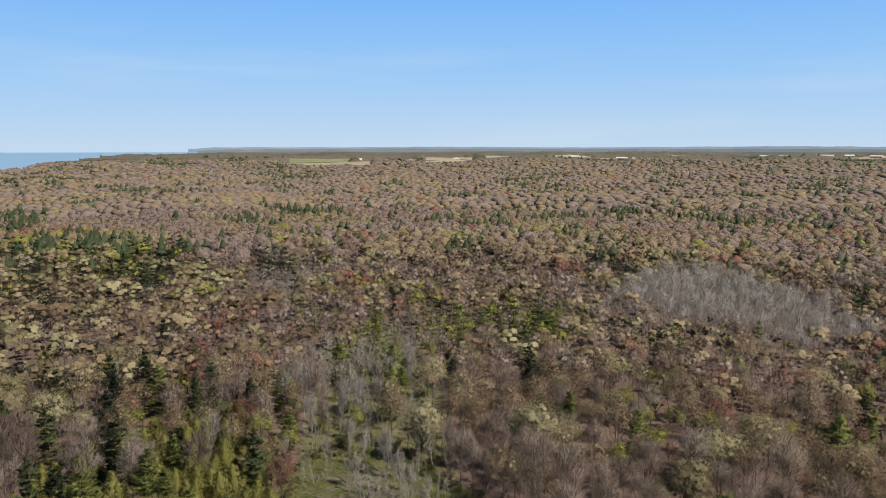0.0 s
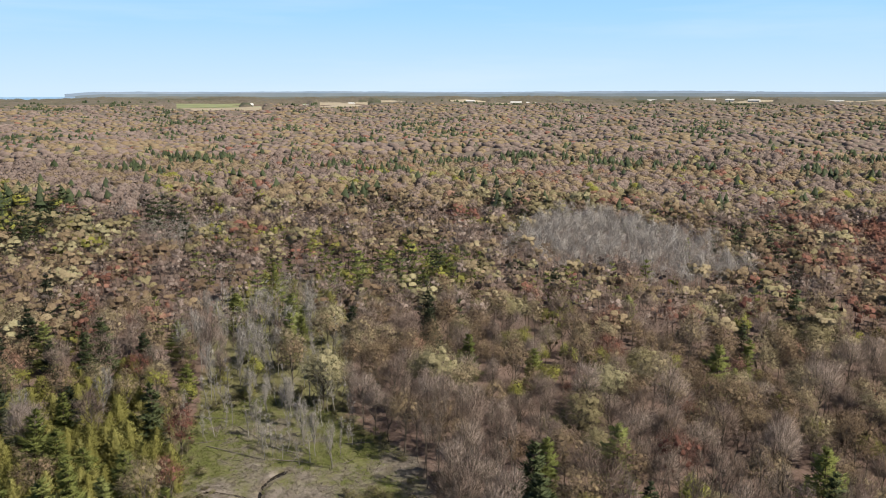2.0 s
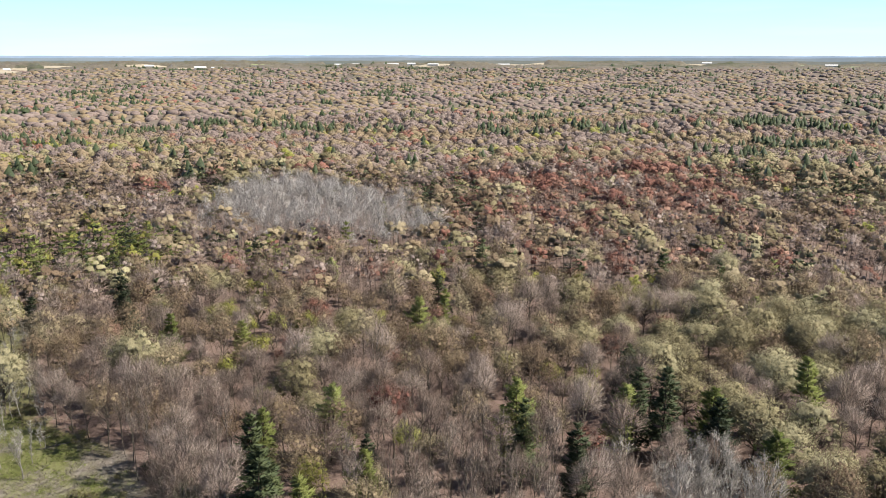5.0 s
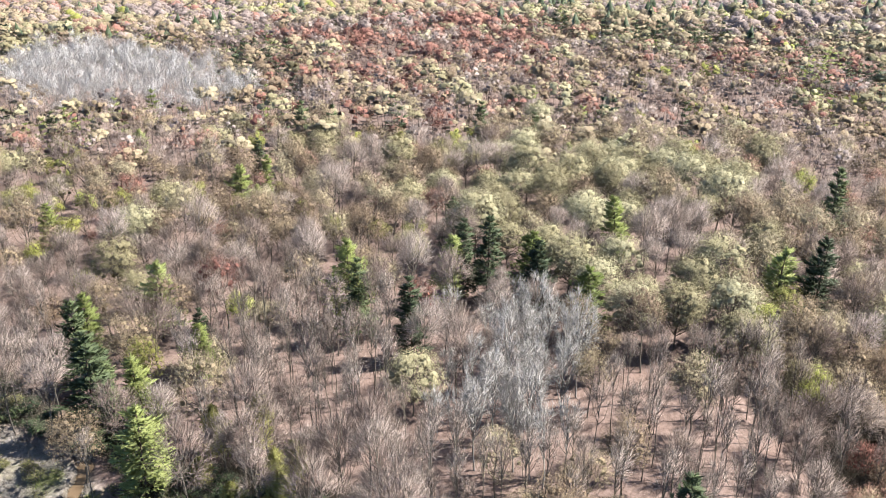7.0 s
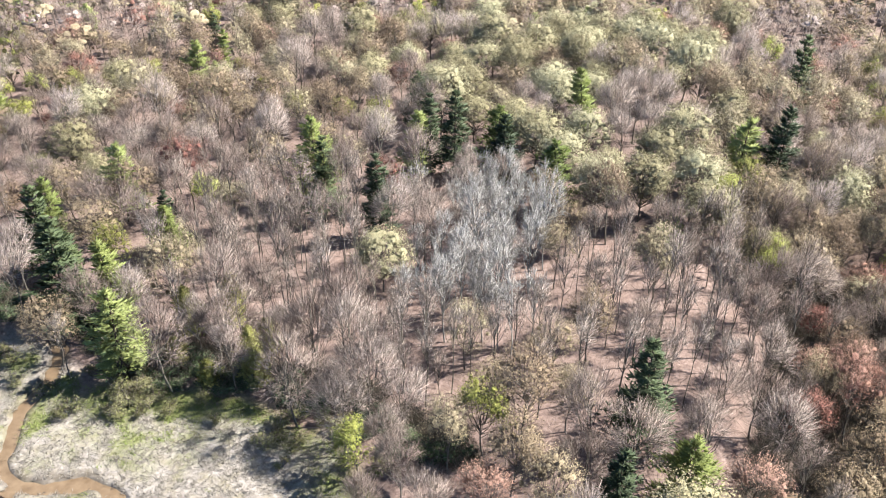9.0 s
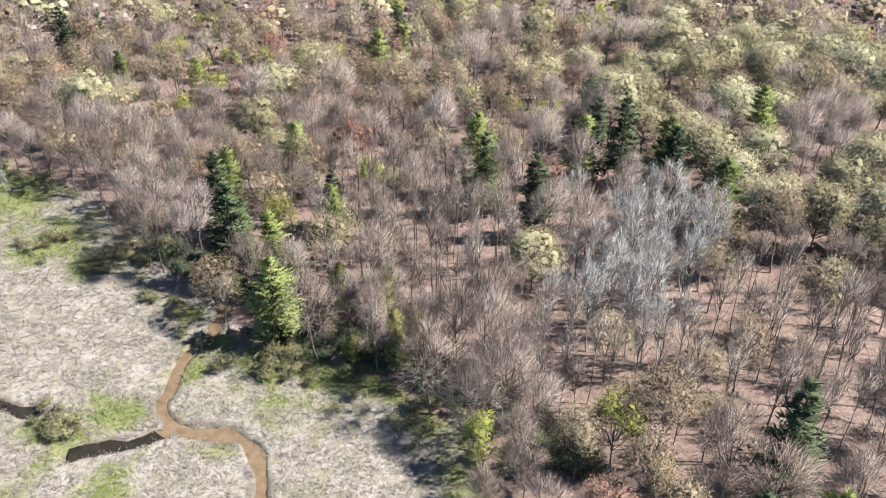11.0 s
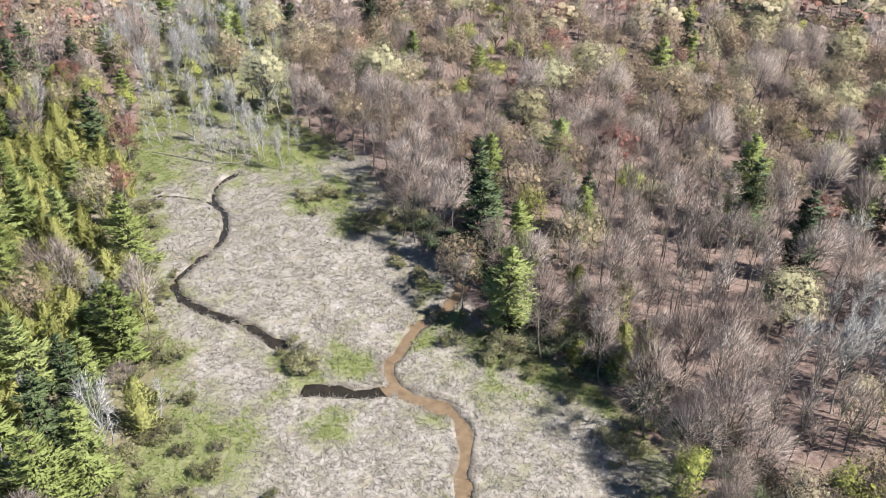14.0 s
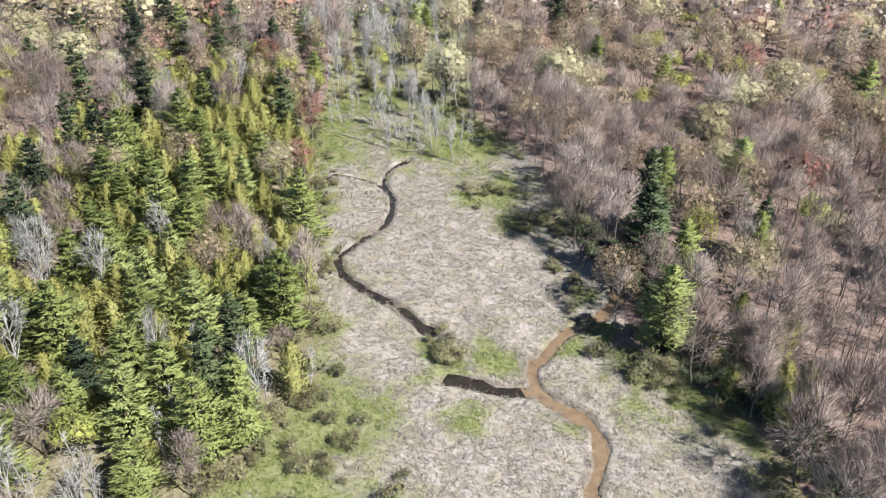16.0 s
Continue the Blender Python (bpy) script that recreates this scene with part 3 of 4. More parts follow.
def hardwood(kind, r, detail):
    """Trunk with forked limbs; crown of twigs (0) and buds or leaves (1), gathered in clumps at the limbs' ends.
    Returns the wood, the crown, its materials' numbers and its normals, which follow the crown's round form."""
    height, radius, base, clumps, twigs, tlen, leaves, lsize, pull = HARDWOOD[kind]
    height, radius = height * r.uniform(0.86, 1.12), radius * r.uniform(0.85, 1.2)
    fine, far = detail > 0.5, detail < 0.2
    if far:
        clumps = {"olive": 16, "bud": 11, "red": 10, "yellow": 10}.get(kind, 9)
        radius = radius * 1.32
    low = height * base
    half = (height - low) / 2
    thin = kind in ("bare", "ash", "aspen", "pole")
    size = np.array([radius, radius, half])
    spine, stem = bent_trunk(r, low + half * 1.4, 0.022 * radius + 0.075, 0.03, 4 if fine else 1, 5 if fine else 3, height * 0.04)
    d = r.normal(size=(clumps, 3))
    d[:, 2] = np.abs(d[:, 2]) * 1.1 - 0.35
    d = unit(d)
    centre = np.array([spine[-1, 0] * 0.6, spine[-1, 1] * 0.6, low + half * 0.95])
    heads = centre + d * size * r.uniform(0.5, 0.84, (clumps, 1))
    parts = [stem]
    if not far:
        take = heads if fine else heads[:6]
        z = np.clip(take[:, 2] - half * r.uniform(0.5, 1.1, len(take)), low * 0.75, low + half * 1.2)
        start = np.stack([np.interp(z, spine[:, 2], spine[:, k]) for k in (0, 1)] + [z], -1)
        knee = start * 0.5 + take * 0.5 + (take - start) * [0.14, 0.14, -0.1] + r.normal(0, 0.15, take.shape)
        thick = 0.1 if kind in ("ash", "aspen", "olive") else 0.07
        parts += [tubes(start, knee, thick, thick * 0.6), tubes(knee, take, thick * 0.6, 0.02)]
    if fine:
        root = np.repeat(heads, 4 if thin else 2, 0)
        way = unit(unit(root - centre) * 0.6 + r.normal(0, 0.55, root.shape) + [0, 0, pull * 0.7])
        parts.append(tubes(root - way * 0.5, root + way * r.uniform(1.0, 2.1, (len(root), 1)), 0.05 if kind == "ash" else 0.035, 0.012))
    grow = 1 / max(detail, 0.02) ** 0.5
    twigs, leaves = max(int(twigs * detail * (0.7 if far else 1)), 8), max(int(leaves * detail * (0.75 if far else 1)), 6)
    if far:
        leaves, twigs = min(leaves + 60, 300), twigs + (80 if kind in ("aspen", "bare") else 0)
        grow *= 0.8
    spread = np.array([radius, radius, half * 0.8]) * (0.4 if clumps > 14 else 0.5)

    def facing(p, o):
        lean = (0.7, 0.25, 0.25, 0.25) if far else (0.5, 0.25, 0.48, 0.34)
        return unit(unit((p - centre) / size) * lean[0] + o * lean[1] + [0, 0, lean[2]] + r.normal(0, lean[3], p.shape))

    who = r.integers(0, clumps, twigs)
    o = unit(r.normal(size=(twigs, 3)))
    way = unit(o * 0.75 + unit(heads[who] - centre) * 0.75 + np.array([0, 0, pull]))
    length = tlen * r.uniform(0.5, 1.35, twigs) * grow**0.35
    at = heads[who] + o * spread * r.uniform(0.1, 0.95, (twigs, 1)) - way * 0.4
    n1 = facing(at + way * 0.7, o)
    t = slivers(at, way * length[:, None], (0.066 if kind == "ash" else 0.056) * (grow**0.9 if far else grow**1.1), r, n1)
    who = r.integers(0, clumps, leaves)
    o = unit(r.normal(size=(leaves, 3)) + (heads[who] - centre) / radius * 0.6 + np.array([0, 0, 0.25]))
    at = heads[who] + o * spread * r.uniform(0.7, 1.14, (leaves, 1))
    n2 = facing(at, o)
    lf = flakes(at, lsize * (grow**0.95 if far else grow), r, n2, 0.35)
    core = {"olive": 0.34, "yellow": 0.34, "bud": 0.24, "red": 0.24, "shrub": 0.4}.get(kind, 0.0)
    if far:
        core = {"olive": 0.5, "yellow": 0.5, "bud": 0.42, "red": 0.42, "bare": 0.3}.get(kind, 0.0)
    shells, normals = [], [np.repeat(n1, 3, 0), np.repeat(n2, 3, 0)]
    if core:
        v, f = lumps(heads, spread * core, r, 6 if fine else 5)
        shells = [(v, f)]
        o = unit((v - np.repeat(heads, len(v) // clumps, 0)) / spread)
        normals.append(unit(unit((v - centre) / size) * 0.8 + o * 0.15 + [0, 0, 0.15] + r.normal(0, 0.1, v.shape)))
    crown = joined([loose(t), loose(lf), *shells])
    return parts, crown, np.r_[np.zeros(twigs, int), np.ones(len(crown[1]) - twigs, int)], np.concatenate(normals)


def pine(kind, r, detail):
    """A white pine: whorls of level, uneven branches, each a flat plate of needle sprays with gaps of shade between."""
    height, radius = (18, 3.4) if kind == "pine" else (15, 4.0)
    height, radius = height * r.uniform(0.85, 1.15), radius * r.uniform(0.85, 1.15)
    fine = detail > 0.5
    spine, stem = bent_trunk(r, height, 0.22, 0.03, 4 if fine else 1, 5 if fine else 3, 0.3)
    levels = 13 if fine else 8 if detail > 0.2 else 6
    pts, dirs, ups, a0, a1 = [], [], [], [], []
    for k in range(levels):
        u = k / (levels - 1)
        z = height * (0.17 + 0.8 * u)
        reach = radius * (1 - u) ** 0.6 * r.uniform(0.6, 1.2) + 0.4
        n = 6 if fine else 4
        turn = r.uniform(0, 6)
        for j in range(n):
            a = turn + j * 2 * np.pi / n + r.normal(0, 0.35)
            l = reach * r.uniform(0.35, 1.25)
            d = np.array([np.cos(a), np.sin(a), r.uniform(-0.12, 0.16) + 0.3 * u])
            side = np.array([-np.sin(a), np.cos(a), 0])
            root = np.array([0, 0, z + r.normal(0, 0.2)])
            a0.append(root), a1.append(root + d * l)
            m = max(4, int((40 if fine else 24 if detail > 0.2 else 50) * detail * (0.35 + l / radius)))
            s = r.uniform(0.2, 1.0, m) ** 0.8
            across = r.normal(0, 0.3, m) * (1.15 - 0.6 * s) * l
            p = root + d * (l * s)[:, None] + side * across[:, None] + [0, 0, 1] * (r.normal(0, 0.13, m) - 0.12 * np.abs(across))[:, None]
            pts.append(p), dirs.append(d + side * (across / l * 1.6 + r.normal(0, 0.4, m))[:, None] + [0, 0, 0.3] + r.normal(0, 0.12, (m, 3)))
            ups.append(np.array([0, 0, 0.8]) + d * (0.3 + 0.7 * s)[:, None] * [1, 1, 0.3])
    pts, dirs, ups = np.concatenate(pts), unit(np.concatenate(dirs)), np.concatenate(ups)
    grow = 1 / detail**0.5
    ups = unit(ups + r.normal(0, 0.2, ups.shape))
    needles = slivers(pts, dirs * (0.85 * grow**0.6 * r.uniform(0.6, 1.3, (len(pts), 1))), 0.3 * grow**0.85, r, ups)
    some = r.permutation(len(pts))[: len(pts) // 2]
    extra = flakes(pts[some], 0.24 * grow**0.85, r, ups[some], 0.4)
    limbs = tubes(np.array(a0), np.array(a1), 0.045, 0.012) if fine else tubes(np.array(a0)[:2], np.array(a1)[:2], 0.05, 0.015)
    crown = joined([loose(needles), loose(extra)])
    return [stem, limbs], crown, np.ones(len(crown[1]), int), np.repeat(np.concatenate([ups, ups[some]]), 3, 0)


def cedar(kind, r, detail):
    """A narrow cedar: upright sprays round a dense heart, in a ragged cone that reaches nearly to the ground."""
    height, radius = 9.0 * r.uniform(0.65, 1.25), 2.0 * r.uniform(0.75, 1.3)
    spine, stem = bent_trunk(r, height * 0.9, 0.14, 0.03, 2, 4 if detail > 0.5 else 3, 0.3)
    n = max(int(1150 * detail), 24)
    u = r.uniform(0, 1, n) ** 1.2
    a = r.uniform(0, 2 * np.pi, n)
    wave = r.uniform(0, 6)
    lobes = 1 + 0.24 * np.sin(3 * a + 9 * u + wave) + 0.18 * np.sin(7 * u * 6 + 2 * a)
    girth = np.sin(np.pi * np.clip(0.25 + 0.75 * u, 0, 1)) ** 0.6
    reach = radius * girth * lobes * r.uniform(0.5, 1.08, n)
    p = np.stack([reach * np.cos(a), reach * np.sin(a), height * (0.05 + 0.9 * u)], -1)
    d = unit(np.stack([np.cos(a) * 0.55, np.sin(a) * 0.55, np.full(n, 0.75)], -1) + r.normal(0, 0.35, (n, 3)))
    grow = 1 / detail**0.5
    out = unit(np.stack([np.cos(a), np.sin(a), 0.3 + 0.6 * u], -1) + r.normal(0, 0.28, (n, 3)))
    s = slivers(p, d * (0.62 * grow**0.7 * r.uniform(0.6, 1.4, (n, 1))), 0.24 * grow**0.85, r, out)
    m = n // 2
    lf = flakes(p[:m] * [0.92, 0.92, 1], 0.17 * grow**0.9, r, out[:m], 0.4)
    k = np.linspace(0.06, 0.95, 5)
    rad = radius * 0.5 * np.sin(np.pi * np.clip(0.2 + 0.8 * k, 0, 1)) ** 0.8 * r.uniform(0.8, 1.1, 5)
    axis = np.stack([0 * k, 0 * k, k * height], -1)
    heart = tubes(axis[:-1], axis[1:], rad[:-1], rad[1:], 5)
    hn = unit(heart[0] * [1, 1, 0] + [0, 0, 0.2])
    crown = joined([loose(s), loose(lf), heart])
    return [stem], crown, np.ones(len(crown[1]), int), np.concatenate([np.repeat(out, 3, 0), np.repeat(out[:m], 3, 0), hn])


def snag(kind, r, detail):
    """A dead standing tree: bare pale trunk with broken limbs and few twigs."""
    height = r.uniform(8, 15)
    fine = detail > 0.5
    spine, stem = bent_trunk(r, height, 0.15, 0.04, 3 if fine else 1, 5 if fine else 3, 1.1)
    n = 22 if fine else 8
    z = r.uniform(0.25, 0.97, n) * height
    at = np.stack([np.interp(z, spine[:, 2], spine[:, k]) for k in (0, 1)] + [z], -1)
    a = r.uniform(0, 2 * np.pi, n)
    l = r.uniform(0.7, 3.0, n) * (1.15 - z / height)
    tip = at + np.stack([np.cos(a), np.sin(a), r.uniform(0.2, 1.1, n)], -1) * l[:, None]
    limbs = tubes(at, tip, 0.05, 0.015)
    m = max(int(330 * detail), 10)
    who = r.integers(0, n, m)
    d = unit(r.normal(size=(m, 3)) + [0, 0, 0.6])
    grow = 1 / detail**0.5
    face = unit(np.stack([np.cos(a), np.sin(a), np.full(n, 0.4)], -1)[who] + r.normal(0, 0.4, (m, 3)))
    t = slivers(at[who] + (tip - at)[who] * r.uniform(0.3, 1, (m, 1)), d * (0.9 * grow**0.5), 0.045 * grow, r, face)
    return [stem, limbs], loose(t), np.zeros(m, int), np.repeat(face, 3, 0)


def dome(kind, r, tall, radius, height):
    """A crown seen from far off: a few rounded masses under fine ragged sprays."""
    size = np.array([radius, radius, height * (1 - tall)])
    mid = np.array([0, 0, height * tall])
    heads = np.array([mid, mid + size * [0.45, 0.1, -0.25], mid + size * [-0.3, 0.4, -0.2], mid + size * [-0.2, -0.42, -0.3]])[: 4 if radius < 7 else 1]
    heads = heads + r.normal(0, 0.08, heads.shape) * size
    v, f = lumps(heads, size * (0.68 if radius < 7 else 0.95), r, 5)
    n = unit(unit((v - mid) / size) * 0.75 + unit((v - np.repeat(heads, 11, 0)) / size) * 0.2 + [0, 0, 0.15] + r.normal(0, 0.08, v.shape))
    m = 36 if radius < 7 else 12
    d = r.normal(size=(m, 3))
    d[:, 2] = np.abs(d[:, 2]) * 0.9
    d = unit(d)
    c = mid + d * size * r.uniform(0.72, 1.02, (m, 1))
    return *joined([(v, f), loose(flakes(c, radius * 0.11, r, d, 0.25))]), np.concatenate([n, np.repeat(unit(d * 0.8 + [0, 0, 0.1] + r.normal(0, 0.1, d.shape)), 3, 0)])


def spire(kind, r, radius, height):
    """A conifer seen from far off: uneven skirts of branches round a stem, ragged at the edge."""
    parts = []
    for u, w in ((0.3, 0.8), (0.48, 0.9), (0.66, 0.6)):
        n = 6
        a = np.arange(n) * 2 * np.pi / n + r.uniform(0, 2)
        rad = radius * w * r.uniform(0.45, 1.3, n)
        ring = np.stack([rad * np.cos(a), rad * np.sin(a), height * (u + r.uniform(-0.08, 0.08, n))], -1)
        v = np.concatenate([[[r.normal(0, 0.3), r.normal(0, 0.3), height * min(u + 0.3, 1.0)]], ring])
        parts.append((v, np.array([(0, 1 + k, 1 + (k + 1) % n) for k in range(n)])))
    v, f = joined(parts)
    return v, f, vertex_normals(v, f)


BUILD = {"pine": pine, "wpine": pine, "cedar": cedar, "snag": snag}
KINDS = ["bare", "pole", "bud", "olive", "red", "yellow", "aspen", "ash", "snag", "pine", "wpine", "cedar"]
NAMES = {
    "bare": ("bare_tree", "bare mauve-grey hardwood tree with fine twigs", "tree"),
    "pole": ("slender_tree", "tall slender bare tree over open leaf litter", "tree"),
    "bud": ("budding_tree", "hardwood tree in tan spring bud", "tree"),
    "olive": ("oak_tree", "broad oak with new olive leaves", "tree"),
    "red": ("red_maple_tree", "maple tree in reddish spring flower", "tree"),
    "yellow": ("leafing_tree", "young tree in bright yellow-green leaf", "tree"),
    "aspen": ("aspen_tree", "slender pale grey aspen without leaves", "tree"),
    "ash": ("ash_tree", "bare pale silver-grey ash tree", "tree"),
    "snag": ("dead_tree", "dead grey standing tree with broken limbs", "dead tree"),
    "pine": ("pine_tree", "tall dark green pine tree", "pine tree"),
    "wpine": ("white_pine_tree", "light green white pine with level branches", "pine tree"),
    "cedar": ("cedar_tree", "narrow yellow-green cedar tree", "cedar tree"),
}


def skins(kind):
    pale = kind in ("aspen", "ash", "snag")
    return (BARK_PALE if pale else BARK_PINE if kind in ("pine", "wpine", "cedar") else BARK), [TWIG_PALE if pale else TWIG if kind in ("bare", "pole") else LEAF[kind], LEAF[kind]]


# ---- trees: where they stand ----
def scatter(r0, r1, cell, b0=-50.0, b1=98.0):
    g = np.arange(-r1, r1, cell)
    x, y = np.meshgrid(g, np.arange(-100, r1, cell))
    x, y = x + rng.uniform(-0.8, 0.8, x.shape) * cell, y + rng.uniform(-0.8, 0.8, y.shape) * cell
    r, b = np.hypot(x, y), np.degrees(np.arctan2(x, y))
    keep = (r > r0) & (r < r1) & (b > b0) & (b < b1)
    x, y = x[keep], y[keep]
    keep = ~(inside(MARSH, x, y) & (edge_distance(MARSH, x, y, True) > 1.0)) & ~lake_mask(x, y) & ~in_fields(x, y, 200)
    return x[keep], y[keep]


def weights(x, y):
    r = np.hypot(x, y)
    rj = r * (1 + 0.25 * waves(x, y, 90, 71))
    k = {name: n for n, name in enumerate(KINDS)}
    w = np.zeros((len(x), len(KINDS)))

    def put(mask, **share):
        w[mask] = 0
        for name, v in share.items():
            w[mask, k[name]] = v

    put(r >= 0, bare=0.31, bud=0.44, olive=0.11, red=0.025, yellow=0.05, pine=0.015, wpine=0.01)
    # more grey and dark trees further out, their colours standing in for haze
    put(rj > 330, bare=0.42, bud=0.36, olive=0.14, red=0.04, yellow=0.03, pine=0.1, wpine=0.03)
    put(rj > 800, bare=0.6, bud=0.34, olive=0.04, red=0.015, pine=0.17)
    put(r > 2300, bare=0.55, bud=0.2, olive=0.02, pine=0.3)
    put((x > 60) & (rj < 330) & (r > 185), bare=0.31, bud=0.44, olive=0.12, red=0.07, yellow=0.06, pine=0.01, wpine=0.01)
    left = (x < -25) & (r < 420)
    put(left, bare=0.34, bud=0.33, olive=0.14, red=0.07, yellow=0.06, pine=0.05, wpine=0.02)
    put((x < -110) & (r > 240) & (rj < 520), bare=0.2, bud=0.3, olive=0.26, yellow=0.2, pine=0.04)
    for poly, share in (
        (RIDGE, dict(pine=0.38, wpine=0.08, yellow=0.14, olive=0.24, bud=0.18)),
        (VALLEY, dict(bare=0.55, ash=0.33, bud=0.08, pine=0.03)),
        (PINE_BAND, dict(pine=0.35, wpine=0.22, yellow=0.06, bare=0.24, bud=0.13)),
        (REDS, dict(red=0.5, bud=0.3, bare=0.2, olive=0.1, pine=0.03)),
        (OAKS, dict(olive=0.82, bud=0.12, bare=0.06)),
        (SLOPE, dict(pole=0.84, bare=0.08, bud=0.08)),
        (CEDARS, dict(cedar=0.54, wpine=0.14, pine=0.01, bare=0.13, ash=0.04, yellow=0.04, bud=0.05, snag=0.04)),
        (SNAGS, dict(snag=0.5, ash=0.14, bare=0.22, cedar=0.1, wpine=0.06, yellow=0.05, bud=0.05)),
        (ASPENS, dict(aspen=0.95, bare=0.05)),
        (ASHES, dict(ash=0.93, bare=0.07)),
        (HOLLOW, dict(bud=0.55, red=0.15, pole=0.2, bare=0.1)),
    ):
        ragged = np.clip((r - 120) / 150, 0.15, 1)
        px, py = x + ragged * (10 * waves(x, y, 22, 95) + rng.normal(0, 4, len(x))), y + ragged * (16 * waves(x, y, 22, 96) + rng.normal(0, 7, len(x)))
        put(inside(poly, px, py), **share)
    put((edge_distance([(18, 192), (22, 157), (23, 145), (30, 127), (31, 113), (42, 100), (50, 84)], x, y) < 15) & ~inside(CEDARS, x, y), bare=0.78, pole=0.12, bud=0.08, cedar=0.03)
    for n in range(len(KINDS)):
        w[:, n] *= np.clip(1 + 1.3 * waves(x, y, 60 + 14 * n, 40 + n), 0.05, None)
    for n in range(len(KINDS)):
        w[:, n] *= np.where(r > 330, np.clip(1 + 1.5 * waves(x, y, 230 + 37 * n, 140 + n), 0.08, None), 1)
    groves = np.clip(-0.5 + 3.6 * waves(x, y, 170, 61), 0.04, None) + np.clip(1.4 * waves(x, y, 900, 62), 0, None) * (r > 1300)
    w[:, k["pine"]] *= np.where((r > 330) & ~inside(RIDGE, x, y) & ~inside(PINE_BAND, x, y), groves, 1)
    return w


def choose(x, y):
    w = weights(x, y)
    c = np.cumsum(w / w.sum(1)[:, None], 1)
    return (rng.uniform(size=(len(x), 1)) > c).sum(1).clip(0, len(KINDS) - 1)


# single conifers and others that stand out: kind, x, y, size
MARKED = [
    ("pine", 30, 276, 1.0), ("pine", 85, 308, 0.95), ("pine", 73, 322, 0.9), ("pine", 108, 469, 1.0), ("pine", 212, 434, 1.0), ("pine", 123, 620, 1.1),
    ("pine", 83, 583, 1.1), ("pine", 160, 668, 1.0), ("wpine", 37, 226, 1.0), ("wpine", 42.6, 158, 0.95), ("pine", 59, 139, 0.7), ("wpine", 91, 133, 1.2),
    ("wpine", 57, 136, 0.9), ("pine", 129, 238, 0.75), ("pine", 118, 117, 1.1), ("wpine", 111, 122, 1.15), ("pine", 123, 106, 1.1), ("wpine", 122, 91, 1.1), ("wpine", 126, 112, 1.1), ("pine", 117, 124, 0.95),
    ("wpine", 151, 106, 1.15), ("pine", 207, 78, 1.25), ("pine", 162, 62, 1.3), ("wpine", 157, 68, 1.2), ("wpine", 129, 66, 0.6), ("pine", 364, 152, 1.1),
    ("pine", 401, 150, 1.1), ("pine", 354, 125, 1.0), ("pine", 37.0, 148, 1.15), ("pine", 32.5, 129, 1.3), ("pine", 37.5, 135, 0.95), ("wpine", 41, 125, 1.15), ("wpine", 33.5, 109.5, 1.2),
    ("cedar", 43, 98, 0.9), ("pine", -107, 252, 1.15), ("pine", -83.5, 196, 1.1), ("pine", -91, 168, 1.0), ("pine", -83, 164, 1.0), ("pine", -91, 148, 1.0),
    ("pine", -86, 132, 1.0), ("wpine", 34, 225, 0.8), ("wpine", -53.6, 113, 1.0), ("wpine", -56, 141, 0.9), ("wpine", -71, 103, 0.9), ("wpine", -72, 121, 1.0),
    ("wpine", -38, 117, 0.8), ("wpine", -66, 87, 0.9), ("yellow", 62, 238, 0.8), ("yellow", 68, 230, 0.9), ("yellow", 87, 226, 0.7), ("wpine", -53, 259, 1.05),
    ("wpine", -39, 294, 1.05), ("wpine", -30, 492, 1.1), ("wpine", -5, 443, 1.0), ("yellow", -175, 443, 1.1), ("yellow", -187, 434, 1.0), ("yellow", -217, 395, 1.1), ("ash", -37.3, 125.8, 0.75), ("ash", -44.6, 217.5, 0.62), ("bare", -30.5, 104, 0.5),
]

# young stock of each kind, with and without detail
FULL = {k: [(hardwood if k in HARDWOOD else BUILD[k])(k, np.random.default_rng(100 + 17 * n + v), 1.0) for v in range(6)] for n, k in enumerate(KINDS)}
HALF = {k: [(hardwood if k in HARDWOOD else BUILD[k])(k, np.random.default_rng(300 + 17 * n + v), 0.4) for v in range(5)] for n, k in enumerate(KINDS)}
LOW = {k: [(hardwood if k in HARDWOOD else BUILD[k])(k, np.random.default_rng(500 + 17 * n + v), 0.19) for v in range(7)] for n, k in enumerate(KINDS)}

def smoothed(me):
    me.polygons.foreach_set("use_smooth", np.ones(len(me.polygons), bool))
    return me


def tinted(me, tints):
    me.attributes.new("tint", "FLOAT", "POINT").data.foreach_set("value", tints.astype(np.float32))
    return smoothed(me)


STOCK = {}
for kind in KINDS:
    rough_bark, skin = skins(kind)
    name, label, category = NAMES[kind]
    STOCK[kind] = [(tri_mesh("trunk", *joined(t), [rough_bark]), smoothed(tri_mesh("crown", *c, skin, w, nrm))) for t, c, w, nrm in FULL[kind]]


def tree(kind, x, y, z, size, turn):
    name, label, category = NAMES[kind]
    ob = new(name)
    ob.empty_display_size = 0.5
    tagged(ob, label, category, name.replace("_", " ") + "s of the wood")
    ob.matrix_basis = pose(x, y, z, rng.normal(0, 2), rng.normal(0, 2), turn) @ Matrix.Diagonal((size, size, size * rng.uniform(0.92, 1.08), 1))
    trunk_mesh, crown_mesh = STOCK[kind][rng.integers(len(STOCK[kind]))]
    for part_name, me in (("trunk", trunk_mesh), ("crown", crown_mesh)):
        new(part_name, me).parent = ob
    return ob


